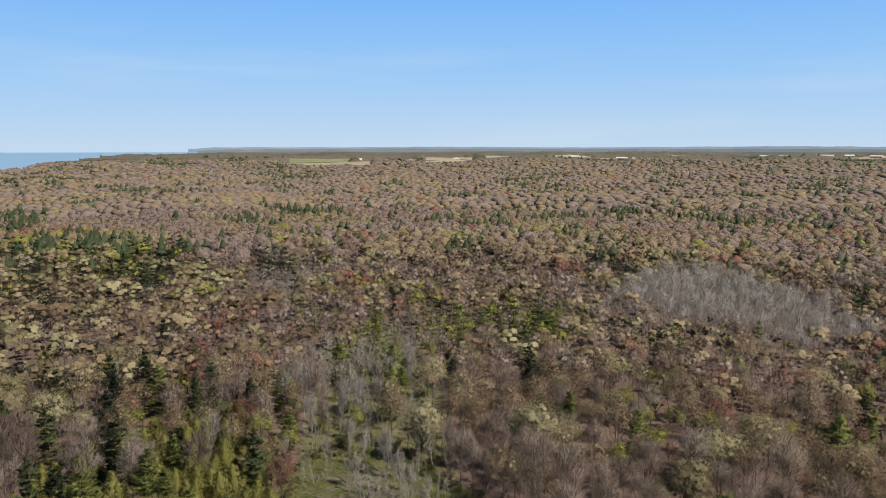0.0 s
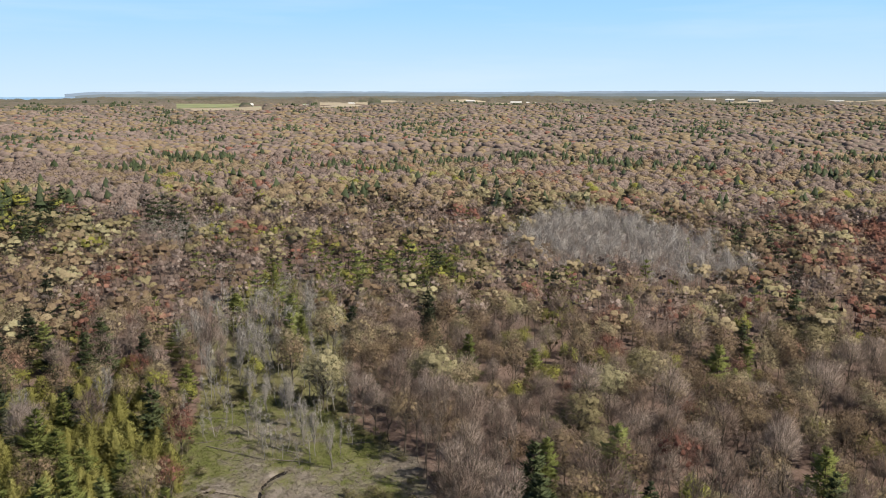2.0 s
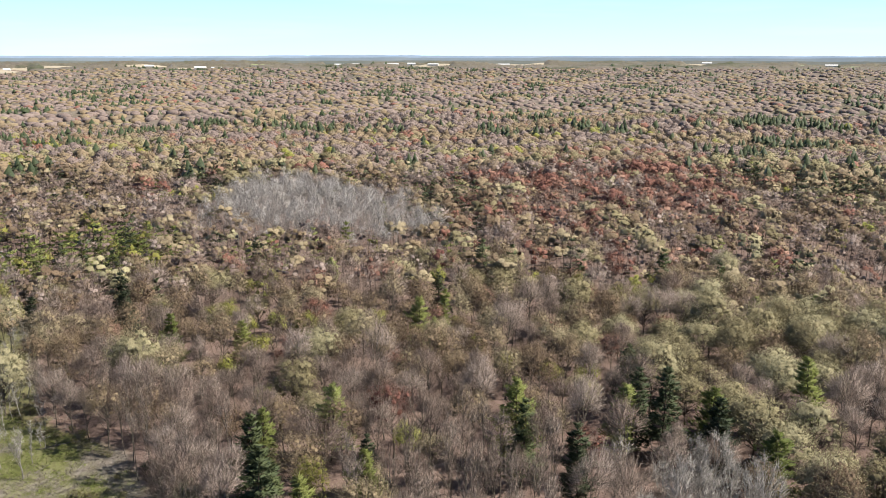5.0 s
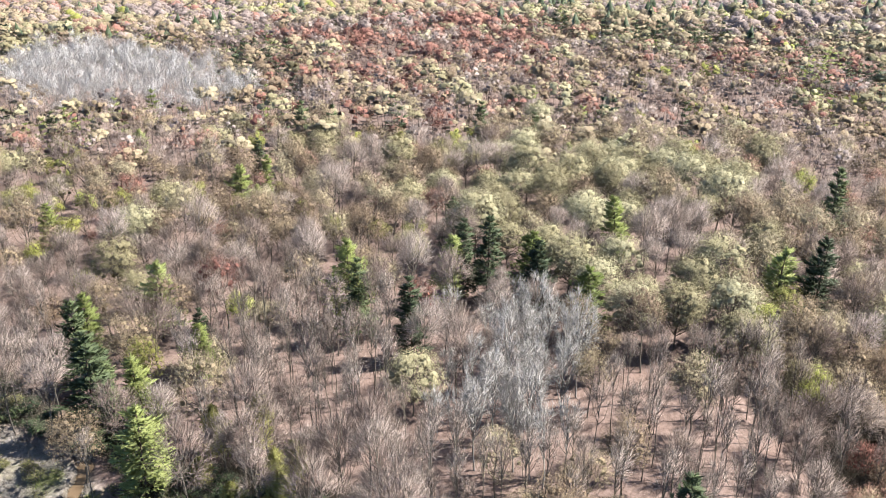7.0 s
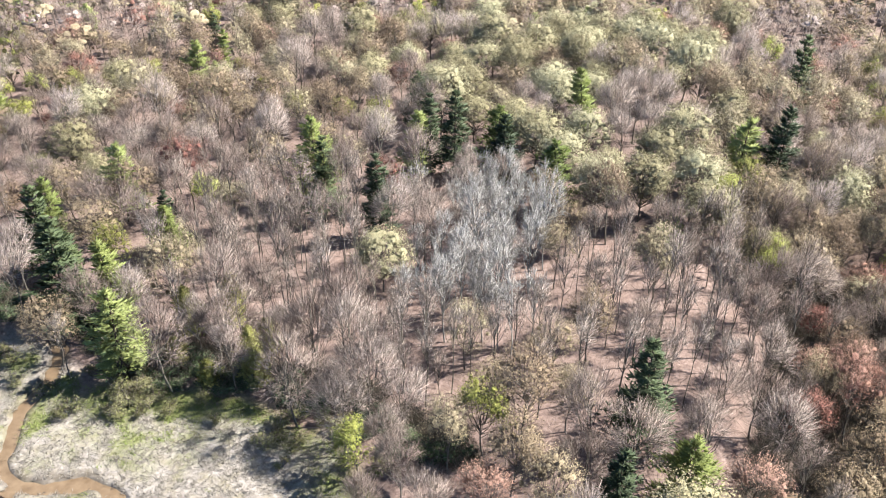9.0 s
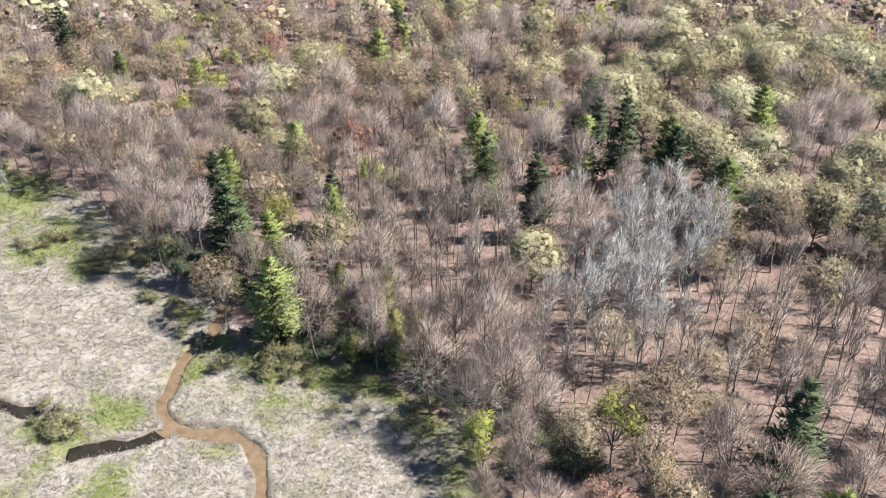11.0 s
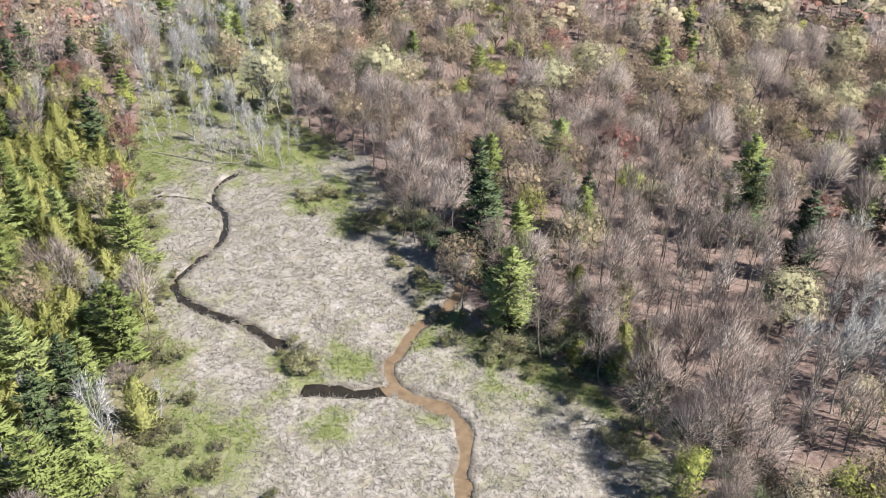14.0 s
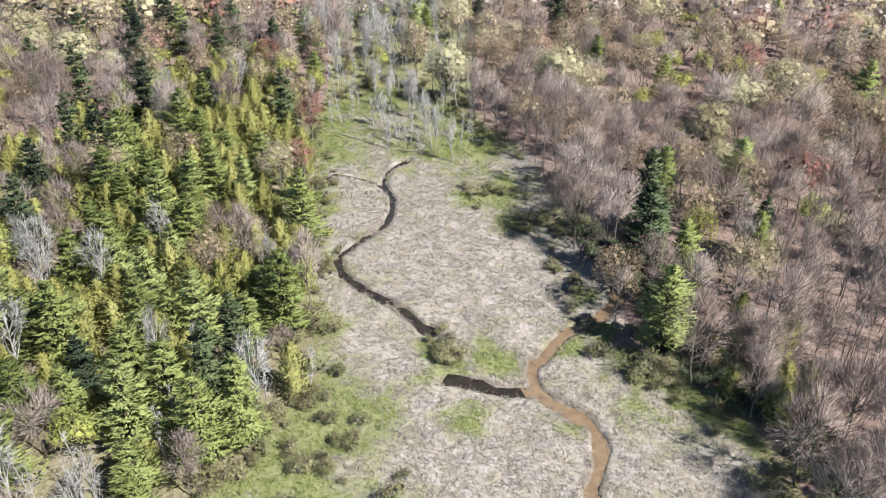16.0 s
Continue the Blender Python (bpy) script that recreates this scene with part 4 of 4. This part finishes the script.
def stand(pieces, spread=1.0):
    """Many trees in one mesh: pieces are (verts, faces, materials' numbers, normals, x, y, z, size, turn)."""
    vs, fs, ws, ts, ns, n = [], [], [], [], [], 0
    for v, f, w, nrm, x, y, z, s, a in pieces:
        c, q = math.cos(a) * s, math.sin(a) * s
        out = np.empty_like(v)
        out[:, 0], out[:, 1], out[:, 2] = v[:, 0] * c - v[:, 1] * q + x, v[:, 0] * q + v[:, 1] * c + y, v[:, 2] * s + z
        aim = nrm.copy()
        aim[:, 0], aim[:, 1] = (nrm[:, 0] * c - nrm[:, 1] * q) / s, (nrm[:, 0] * q + nrm[:, 1] * c) / s
        ns.append(aim)
        vs.append(out), fs.append(f + n), ws.append(w), ts.append(np.full(len(v), 1 + 0.5 + spread * rng.uniform(-0.499, 0.499)))
        n += len(v)
    return np.concatenate(vs), np.concatenate(fs), np.concatenate(ws), np.concatenate(ts), np.concatenate(ns)


REACH = {"bare": 4.0, "pole": 1.75, "bud": 4.2, "olive": 5.8, "red": 3.8, "yellow": 3.4, "aspen": 2.3, "ash": 1.95, "snag": 2.3, "pine": 3.2, "wpine": 2.8, "cedar": 1.15}


def spaced(x, y, kinds, taken, room, close=None):
    """Which of these trees keep their distance from those before them."""
    grid = {}
    for a, b, q in taken:
        grid.setdefault((int(a // 12), int(b // 12)), []).append((a, b, q))
    keep = []
    for n in rng.permutation(len(x)):
        a, b, q = x[n], y[n], REACH[kinds[n]] * room * (0.68 if close is not None and close[n] else 1)
        i, j = int(a // 12), int(b // 12)
        if all((a - p) ** 2 + (b - s) ** 2 > (q + w) ** 2 for di in (-1, 0, 1) for dj in (-1, 0, 1) for p, s, w in grid.get((i + di, j + dj), ())):
            grid.setdefault((i, j), []).append((a, b, q))
            keep.append(n)
    return np.array(keep)


def plant():
    x, y = scatter(60, 330, 3.3)
    soon = np.hypot(x, y) < 285 * (1 + 0.12 * waves(x, y, 30, 73)) + rng.normal(0, 6, len(x))
    x, y = x[soon], y[soon]
    kinds = [KINDS[n] for n in choose(x, y)]
    open_wood = inside(SLOPE, x, y)
    hollow = inside(HOLLOW, x, y)
    close = (edge_distance([(18, 192), (22, 157), (23, 145), (30, 127), (31, 113), (42, 100), (51, 86), (57, 66)], x, y) < 11) | (edge_distance([(110, 0), (140, 34), (160, 56)], x, y) < 26)
    keep = spaced(x, y, kinds, [(a, b, REACH[k] * (1.5 if a < 60 and 100 < b < 160 else 1.25) * s) for k, a, b, s in MARKED], 0.75, close)
    thin = (open_wood[keep] & (rng.uniform(size=len(keep)) < 0.1)) | (hollow[keep] & (rng.uniform(size=len(keep)) < 0.15))
    keep = keep[~thin]
    x, y, kinds = x[keep], y[keep], [kinds[n] for n in keep]
    size = rng.uniform(0.8, 1.15, len(x))
    z = ground_height(x, y) - 0.1
    mx, my = np.array([m[1] for m in MARKED], float), np.array([m[2] for m in MARKED], float)
    mz = ground_height(mx, my) - 0.1
    near = [(math.hypot(a, b), k, a, b, c, s) for k, a, b, c, s in zip(kinds, x, y, z, size)]
    near += [(0 if math.hypot(m[1], m[2]) < 330 else 999, m[0], m[1], m[2], c, m[3]) for m, c in zip(MARKED, mz)]
    near.sort()
    count = {k: 0 for k in KINDS}
    rest = {k: [] for k in KINDS}
    for dist, k, a, b, c, s in near:
        if count[k] < 290 and dist < 900:
            count[k] += 1
            tree(k, a, b, c, s, rng.uniform(0, 360))
        else:
            rest[k].append((HALF if dist < 900 else LOW, a, b, c, s))
    x, y = scatter(250, 720, 4.0, -36, 82)
    soon = (np.hypot(x, y) < 590 * (1 + 0.13 * waves(x, y, 45, 72))) & (np.hypot(x, y) > 285 * (1 + 0.12 * waves(x, y, 30, 73)))
    x, y = x[soon], y[soon]
    kinds = [KINDS[n] for n in choose(x, y)]
    keep = spaced(x, y, kinds, [], 0.8)
    z = ground_height(x, y) - 0.1
    for n in keep:
        rest[kinds[n]].append((LOW, x[n], y[n], z[n], rng.uniform(0.75, 1.2)))
    for k, items in rest.items():
        pieces = []
        for source, a, b, c, s in items:
            t, crown, w, nrm = source[k][rng.integers(len(source[k]))]
            wood = joined(t)
            v, f = joined([wood, crown])
            pieces.append((v, f, np.r_[np.full(len(wood[1]), 2), w], np.concatenate([vertex_normals(*wood), nrm]), a, b, c, s, rng.uniform(0, 6.28)))
        if pieces:
            v, f, w, tints, aims = stand(pieces)
            name, label, category = NAMES[k]
            rough_bark, skin = skins(k)
            ob = new(name + "_stand", tinted(tri_mesh(name + "_stand", v, f, [*skin, rough_bark], w, aims), tints))
            tagged(ob, "woods of many trees, each a " + label, category, kind="stuff")
    # distant woods
    far = {k: [] for k in KINDS}
    for r0, r1, cell, b1, wide, high in ((480, 1000, 8.6, 82, 6.2, 16), (1000, 1900, 13, 70, 8.4, 15.5), (1900, 3000, 21, 66, 12, 15.5)):
        x, y = scatter(r0, r1, cell, -36, b1)
        if r0 < 600:
            later = np.hypot(x, y) > 590 * (1 + 0.13 * waves(x, y, 45, 72))
            x, y = x[later], y[later]
        z = ground_height(x, y)
        shapes = {}
        for n, k in enumerate(KINDS):
            r = np.random.default_rng(900 + n + int(cell))
            if k in ("pine", "wpine", "cedar"):
                shapes[k] = [spire(k, r, 4.6 if cell < 10 else 5.8, high * 1.3) for _ in range(6)]
            else:
                shapes[k] = [dome(k, r, 0.66 if cell < 10 else 0.74, wide, high * 1.04) for _ in range(10)]
        for k, a, b, c in zip(choose(x, y), x, y, z):
            k = {"wpine": "pine", "cedar": "pine", "ash": "bare", "snag": "bare"}.get(KINDS[k], KINDS[k])
            v, f, nrm = shapes[k][rng.integers(len(shapes[k]))]
            far[k].append((v, f, np.zeros(len(f), int), nrm, a, b, c, rng.uniform(0.9, 1.1), rng.uniform(0, 6.28)))
    # single conifers rise over the woods towards the horizon
    x, y = scatter(2600, 3300, 34, -36, 66)
    up = weights(x, y)[:, KINDS.index("pine")] > rng.uniform(0.1, 1.3, len(x))
    for a, b, c in zip(x[up], y[up], ground_height(x[up], y[up])):
        v, f, nrm = spire("pine", rng, 9, 21)
        far["pine"].append((v, f, np.zeros(len(f), int), nrm, a, b, c, rng.uniform(0.8, 1.2), rng.uniform(0, 6.28)))
    for k, pieces in far.items():
        if pieces:
            name, label, category = NAMES[k]
            v, f, w, tints, aims = stand(pieces, 0.2)
            ob = new("far_" + name + "_stand", tinted(tri_mesh("far_" + name + "_stand", v, f, [skins(k)[1][1]], w, aims), tints))
            tagged(ob, "distant woods of many trees, each a " + label, category, kind="stuff")
    print("trees", count, {k: len(v) for k, v in rest.items()}, {k: len(v) for k, v in far.items()})


plant()


def canopy():
    """The closed roof of the woods far off: one uneven sheet at the height of the crowns, broken by lake and fields."""
    b = np.radians(np.arange(-36, 80, 0.25))
    r = 600 * 1.013 ** np.arange(0, 155)
    rr, bb = np.meshgrid(r[r < 4080], b, indexing="ij")
    rr = rr * (1 + rng.normal(0, 0.0012, rr.shape))
    x, y = (rr * np.sin(bb)).ravel(), (rr * np.cos(bb)).ravel()
    rise = np.clip((rr.ravel() - 600) / 500, 0, 1)
    z = ground_height(x, y) - 0.5 + 13.0 * rise**0.6 + rng.normal(0, 1, len(x)) * (0.6 + 0.4 * rise + 1.2 * np.clip((rr.ravel() - 2000) / 2000, 0, 1)) + 1.2 * waves(x, y, 60, 81)
    z = np.where(in_fields(x, y, 150), ground_height(x, y) + 0.4, z)
    gone = lake_mask(x, y) | inside(SNAGS, x, y)
    n, m = rr.shape
    i, j = np.meshgrid(np.arange(n - 1), np.arange(m - 1), indexing="ij")
    a = (i * m + j).ravel()
    quads = np.stack([a + m, a + m + 1, a + 1, a], -1)
    quads = quads[~gone[quads].any(1)]
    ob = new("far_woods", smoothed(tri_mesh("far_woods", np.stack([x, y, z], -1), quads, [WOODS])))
    tagged(ob, "unbroken tan and brown spring woods reaching to the horizon", "woods", kind="stuff")


canopy()


def farm_building(bearing, dist, length, width, height, label):
    b = radians(bearing)
    x, y = dist * math.sin(b), dist * math.cos(b)
    z = float(ground_height(np.array([x]), np.array([y]))[0]) + 1.4
    ob = new("farm_building")
    tagged(ob, label, "building", "far buildings")
    ob.matrix_basis = pose(x, y, z, 0, 0, -bearing + rng.uniform(-15, 15))
    walls, roof = bmesh.new(), bmesh.new()
    bmesh.ops.create_cube(walls, size=1, matrix=Matrix.Translation((0, 0, height / 2)) @ Matrix.Diagonal((length, width, height, 1)))
    l, w = length / 2 + 0.5, width / 2 + 0.5
    p = [roof.verts.new(v) for v in ((-l, -w, height), (l, -w, height), (l, w, height), (-l, w, height), (-l, 0, height + width * 0.35), (l, 0, height + width * 0.35))]
    for q in ((0, 1, 5, 4), (2, 3, 4, 5), (0, 4, 3), (1, 2, 5), (3, 2, 1, 0)):
        roof.faces.new([p[k] for k in q])
    door = bmesh.new()
    bmesh.ops.create_cube(door, size=1, matrix=Matrix.Translation((length * 0.15, -width / 2 - 0.05, height * 0.4)) @ Matrix.Diagonal((length * 0.15, 0.12, height * 0.8, 1)))
    for name, bm, mat in (("wall", walls, WHITE), ("roof", roof, ROOF), ("door", door, ROOF)):
        me = bpy.data.meshes.new(name)
        bm.to_mesh(me)
        bm.free()
        me.materials.append(mat)
        new(name, me).parent = ob


farm_building(16.9, 2210, 26, 12, 9, "white house with a pale roof in a clearing of the woods")
for bearing, dist, length in ((9.2, 3560, 60), (12.4, 3400, 75), (13.3, 3420, 40), (13.9, 3440, 35), (18.3, 3850, 50), (21.6, 3780, 70), (22.6, 3790, 90), (25.2, 3720, 110), (26.6, 3730, 60),
                              (28.1, 3740, 80), (-6.0, 3150, 40), (-2.2, 3160, 45), (0.9, 3500, 40), (33.0, 3850, 90), (46.5, 3900, 70), (54.0, 3800, 80)):
    farm_building(bearing, dist, length * 0.6, 16, 6, "long white farm building beside a field")


# ---- the marsh: dead trees, shrubs, tufts, logs ----
def marsh_dead_trees():
    poly = [(-40, 200), (-34, 230), (0, 228), (6, 202), (-4, 181), (-18, 184), (-24, 196)]
    n = 0
    while n < 62:
        x, y = rng.uniform(-40, 6), rng.uniform(180, 232)
        if inside(poly, np.array(x), np.array(y)):
            tree("snag" if rng.uniform() < 0.7 else "ash", x, y, float(ground_height(np.array([x]), np.array([y]))[0]) - 0.1, rng.uniform(0.6, 0.95), rng.uniform(0, 360))
            n += 1


marsh_dead_trees()

SHRUBS = [hardwood("shrub", np.random.default_rng(700 + v), 1.0) for v in range(6)]
SHRUB_MESHES = [(tri_mesh("stem", *joined(t), [BARK]), tri_mesh("foliage", *c, [TWIG, LEAF["shrub"]], w, nrm)) for t, c, w, nrm in SHRUBS]


def shrubs():
    x, y = rng.uniform(-50, 55, 9000), rng.uniform(60, 236, 9000)
    d = edge_distance(MARSH, x, y, True)
    d = np.where(inside(MARSH, x, y), d, -d)
    south = (x < 5) & (y < 105) & (x < -22 + (105 - y) * 0.6)
    band = (x > 20) & (y < 112)
    chance = np.where((d > -4) & (d < 3), np.where(x > 10, np.where(y > 118, 0.03, 0.22), 0.6), 0) + np.where((d >= 3) & (d < 8), 0.13, 0) + np.where(south & (d > 0), 0.25, 0) + np.where(band & (d > 0) & (d < 9), 0.1, 0)
    for a, b, size in ((-4, 109.5, 3.2), (-3, 105, 2.0), (10, 153, 3.5), (20, 152, 3.5), (34, 104, 5.0), (-30, 132, 4.0), (3, 165, 4.0)):
        chance = chance + 1.2 * np.exp(-((x - a) ** 2 + (y - b) ** 2) / size**2)
    pick = np.flatnonzero(rng.uniform(size=len(x)) < chance * 0.36)[:290]
    z = ground_height(x, y)
    for n in pick:
        ob = new("shrub")
        ob.empty_display_size = 0.3
        tagged(ob, "olive-green leafing shrub at the edge of the marsh", "shrub", "shrubs of the marsh")
        s = rng.uniform(0.5, 1.25)
        ob.matrix_basis = pose(x[n], y[n], z[n], 0, 0, rng.uniform(0, 360)) @ Matrix.Diagonal((s, s, s * rng.uniform(0.7, 1.2), 1))
        for part_name, me in zip(("stem", "foliage"), SHRUB_MESHES[rng.integers(6)]):
            new(part_name, me).parent = ob


shrubs()

YEWS = [tri_mesh("foliage", *c, [TWIG, LEAF["pine"]], w, nrm) for t, c, w, nrm in SHRUBS]


def evergreen_shrubs():
    """Dark low evergreens on the shaded bank below the woods."""
    line = [(23, 172), (25, 150), (33, 128), (35, 113), (44, 103), (51, 93), (56, 79), (59, 62)]
    x, y = rng.uniform(12, 66, 4000), rng.uniform(58, 180, 4000)
    d = edge_distance(line, x, y)
    wide = np.where(y < 105, 5.0, 3.0)
    pick = np.flatnonzero((d < wide) & ~inside(SLOPE, x, y) & (water_distance(x, y) > 2.0))[:150]
    z = ground_height(x, y)
    for n in pick:
        ob = new("evergreen_shrub")
        ob.empty_display_size = 0.3
        tagged(ob, "low dark green evergreen shrub on the shaded bank", "shrub", "evergreen shrubs of the bank")
        s = rng.uniform(0.7, 1.35)
        ob.matrix_basis = pose(x[n], y[n], z[n] - 0.1, 0, 0, rng.uniform(0, 360)) @ Matrix.Diagonal((s, s, s * rng.uniform(0.6, 1.1), 1))
        k = rng.integers(6)
        new("stem", SHRUB_MESHES[k][0]).parent = ob
        new("foliage", YEWS[k]).parent = ob


evergreen_shrubs()


# near-black colour stands in for deep shade under the trees
BRUSH_SHADE = foliage("shade-dark brush stems", (0.021, 0.0186, 0.0144), (0.042, 0.036, 0.027), (0.072, 0.063, 0.045), 0.1)


def brush():
    """Saplings and dead brush on the floor of the near woods, and a dark thicket added for the deep shade on the bank
    and in the hollow.
    """
    x, y = rng.uniform(-110, 230, 26000), rng.uniform(-20, 240, 26000)
    r, b = np.hypot(x, y), np.degrees(np.arctan2(x, y))
    wood = (r > 60) & (r < 235) & (b > -50) & (b < 98) & ~inside(MARSH, x, y)
    floor = wood & (waves(x, y, 11, 97) + rng.normal(0, 0.4, len(x)) > -0.1)
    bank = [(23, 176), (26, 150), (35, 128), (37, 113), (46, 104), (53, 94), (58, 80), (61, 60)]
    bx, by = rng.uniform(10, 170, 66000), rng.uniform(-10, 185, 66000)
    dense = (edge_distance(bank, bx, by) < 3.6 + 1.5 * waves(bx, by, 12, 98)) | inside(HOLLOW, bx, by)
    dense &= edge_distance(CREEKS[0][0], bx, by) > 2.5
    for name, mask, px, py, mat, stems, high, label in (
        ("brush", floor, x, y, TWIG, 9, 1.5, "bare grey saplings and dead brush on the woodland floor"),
        ("thicket", dense, bx, by, BRUSH_SHADE, 14, 2.3, "dark tangled brush added for the shade on the bank and in the hollow"),
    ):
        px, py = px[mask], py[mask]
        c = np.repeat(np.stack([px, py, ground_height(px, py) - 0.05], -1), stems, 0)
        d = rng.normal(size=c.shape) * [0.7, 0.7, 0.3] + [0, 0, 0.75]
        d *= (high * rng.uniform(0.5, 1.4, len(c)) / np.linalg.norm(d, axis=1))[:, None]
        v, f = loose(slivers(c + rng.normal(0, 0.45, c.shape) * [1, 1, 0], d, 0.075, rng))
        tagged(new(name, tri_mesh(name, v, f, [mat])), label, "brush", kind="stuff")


brush()


def tufts():
    """Dry sedge tussocks over the marsh, and fresh grass in the wet green patches."""
    n = 44000
    x, y = rng.uniform(-48, 52, n * 2), rng.uniform(62, 238, n * 2)
    ok = inside(MARSH, x, y) & (water_distance(x, y) > 0.95) & (patches(x, y, 3, 91) + rng.normal(0, 0.6, len(x)) > -0.5)
    x, y = x[ok][:n], y[ok][:n]
    z = ground_height(x, y)
    fresh = greenness(x, y) + 0.16 * patches(x, y, 5, 22) + 0.14 * patches(x, y, 1.6, 57) + rng.normal(0, 0.07, len(x)) > 0.33
    for name, mask, mat, label, high in (("sedge_tufts", ~fresh, GRASS_DRY, "dry pale beige sedge tussocks covering the marsh", 0.45),
                                         ("grass_tufts", fresh, GRASS_GREEN, "fresh green grass tussocks in the marsh", 0.5)):
        c = np.repeat(np.stack([x[mask], y[mask], z[mask]], -1), 5, 0)
        lie = np.repeat(rng.normal(0, 0.9, (int(mask.sum()), 2)), 5, 0)
        dirs = np.concatenate([lie + rng.normal(0, 0.5, (len(c), 2)), rng.uniform(0.1, 0.9, (len(c), 1))], 1)
        dirs *= (high * rng.uniform(0.6, 1.7, len(c)) / np.linalg.norm(dirs, axis=1))[:, None]
        up = unit(rng.normal(0, 0.35, c.shape) + [0, 0, 1.0])
        v, f = loose(slivers(c + rng.normal(0, 0.25, c.shape) * [1, 1, 0] + [0, 0, 0.04], dirs, 0.1, rng, up))
        tagged(new(name, smoothed(tri_mesh(name, v, f, [mat], None, np.repeat(up, 3, 0)))), label, "grass", kind="stuff")


tufts()


def dead_stems():
    """Dark broken stems and sticks lying over the sedge, thickest along the water."""
    n = 6500
    x, y = rng.uniform(-46, 52, n), rng.uniform(62, 236, n)
    creek = water_distance(x, y)
    keep = inside(MARSH, x, y) & (creek > 0.9) & ((rng.uniform(size=n) < 0.25 + 0.4 * (patches(x, y, 14, 93) > 0.15)) | (creek < 2.4))
    x, y = x[keep], y[keep]
    c = np.stack([x, y, ground_height(x, y) + 0.1], -1)
    d = rng.normal(size=c.shape) * [1, 1, 0.22]
    d *= (rng.uniform(0.5, 1.6, len(c)) / np.linalg.norm(d, axis=1))[:, None]
    v, f = loose(slivers(c, d, 0.09, rng))
    tagged(new("dead_stems", tri_mesh("dead_stems", v, f, [BARK])), "dark broken stems lying over the pale sedge", "debris", kind="stuff")


dead_stems()


def fallen_log(x, y, length, thick, turn):
    r = np.random.default_rng(int(x * 31 + y * 17) % 9999)
    k = np.linspace(0, 1, 6)
    p = np.stack([k * length - length / 2, np.cumsum(r.normal(0, 0.12, 6)), 0.12 * np.sin(3 * k)], -1)
    rad = 0.65 * thick * (1 - 0.65 * k)
    stem = tubes(p[:-1], p[1:], rad[:-1], rad[1:], 6)
    m = 7
    at = p[r.integers(2, 6, m)]
    tip = at + np.stack([r.uniform(0.2, 1.2, m), r.normal(0, 0.7, m), r.uniform(0, 0.8, m)], -1)
    ob = new("fallen_log")
    tagged(ob, "bleached grey fallen log lying in the marsh", "log", "fallen logs")
    z = float(ground_height(np.array([x]), np.array([y]))[0])
    ob.matrix_basis = pose(x, y, z + thick * 0.6, 0, r.uniform(-3, 3), turn)
    new("stem", tri_mesh("stem", *stem, [LOG])).parent = ob
    for a, b in zip(at, tip):
        new("branch", tri_mesh("branch", *tubes(a, b, 0.045, 0.015), [LOG])).parent = ob


def log_between(x0, y0, x1, y1, thick):
    fallen_log((x0 + x1) / 2, (y0 + y1) / 2, math.hypot(x1 - x0, y1 - y0), thick, math.degrees(math.atan2(y1 - y0, x1 - x0)))


log_between(-36, 200, -20, 190, 0.22)
log_between(-43, 202, -29, 203, 0.16)
log_between(-30, 212, -19, 197, 0.2)
log_between(-19, 197, -10, 191, 0.24)
log_between(-12, 194, -15, 183, 0.2)
log_between(-4, 197, 15, 196, 0.18)
log_between(-44, 220, -28, 216, 0.16)
log_between(-18, 190, -8, 186, 0.26)
log_between(-34, 204, -34, 218, 0.15)
for n in range(40):
    u = rng.uniform()
    if u < 0.6:
        fallen_log(rng.uniform(-36, 14), rng.uniform(180, 216), rng.uniform(3, 8), rng.uniform(0.08, 0.18), rng.uniform(0, 180))
    else:
        fallen_log(rng.uniform(-24, 30), rng.uniform(84, 170), rng.uniform(2, 5), rng.uniform(0.07, 0.13), rng.uniform(0, 180))
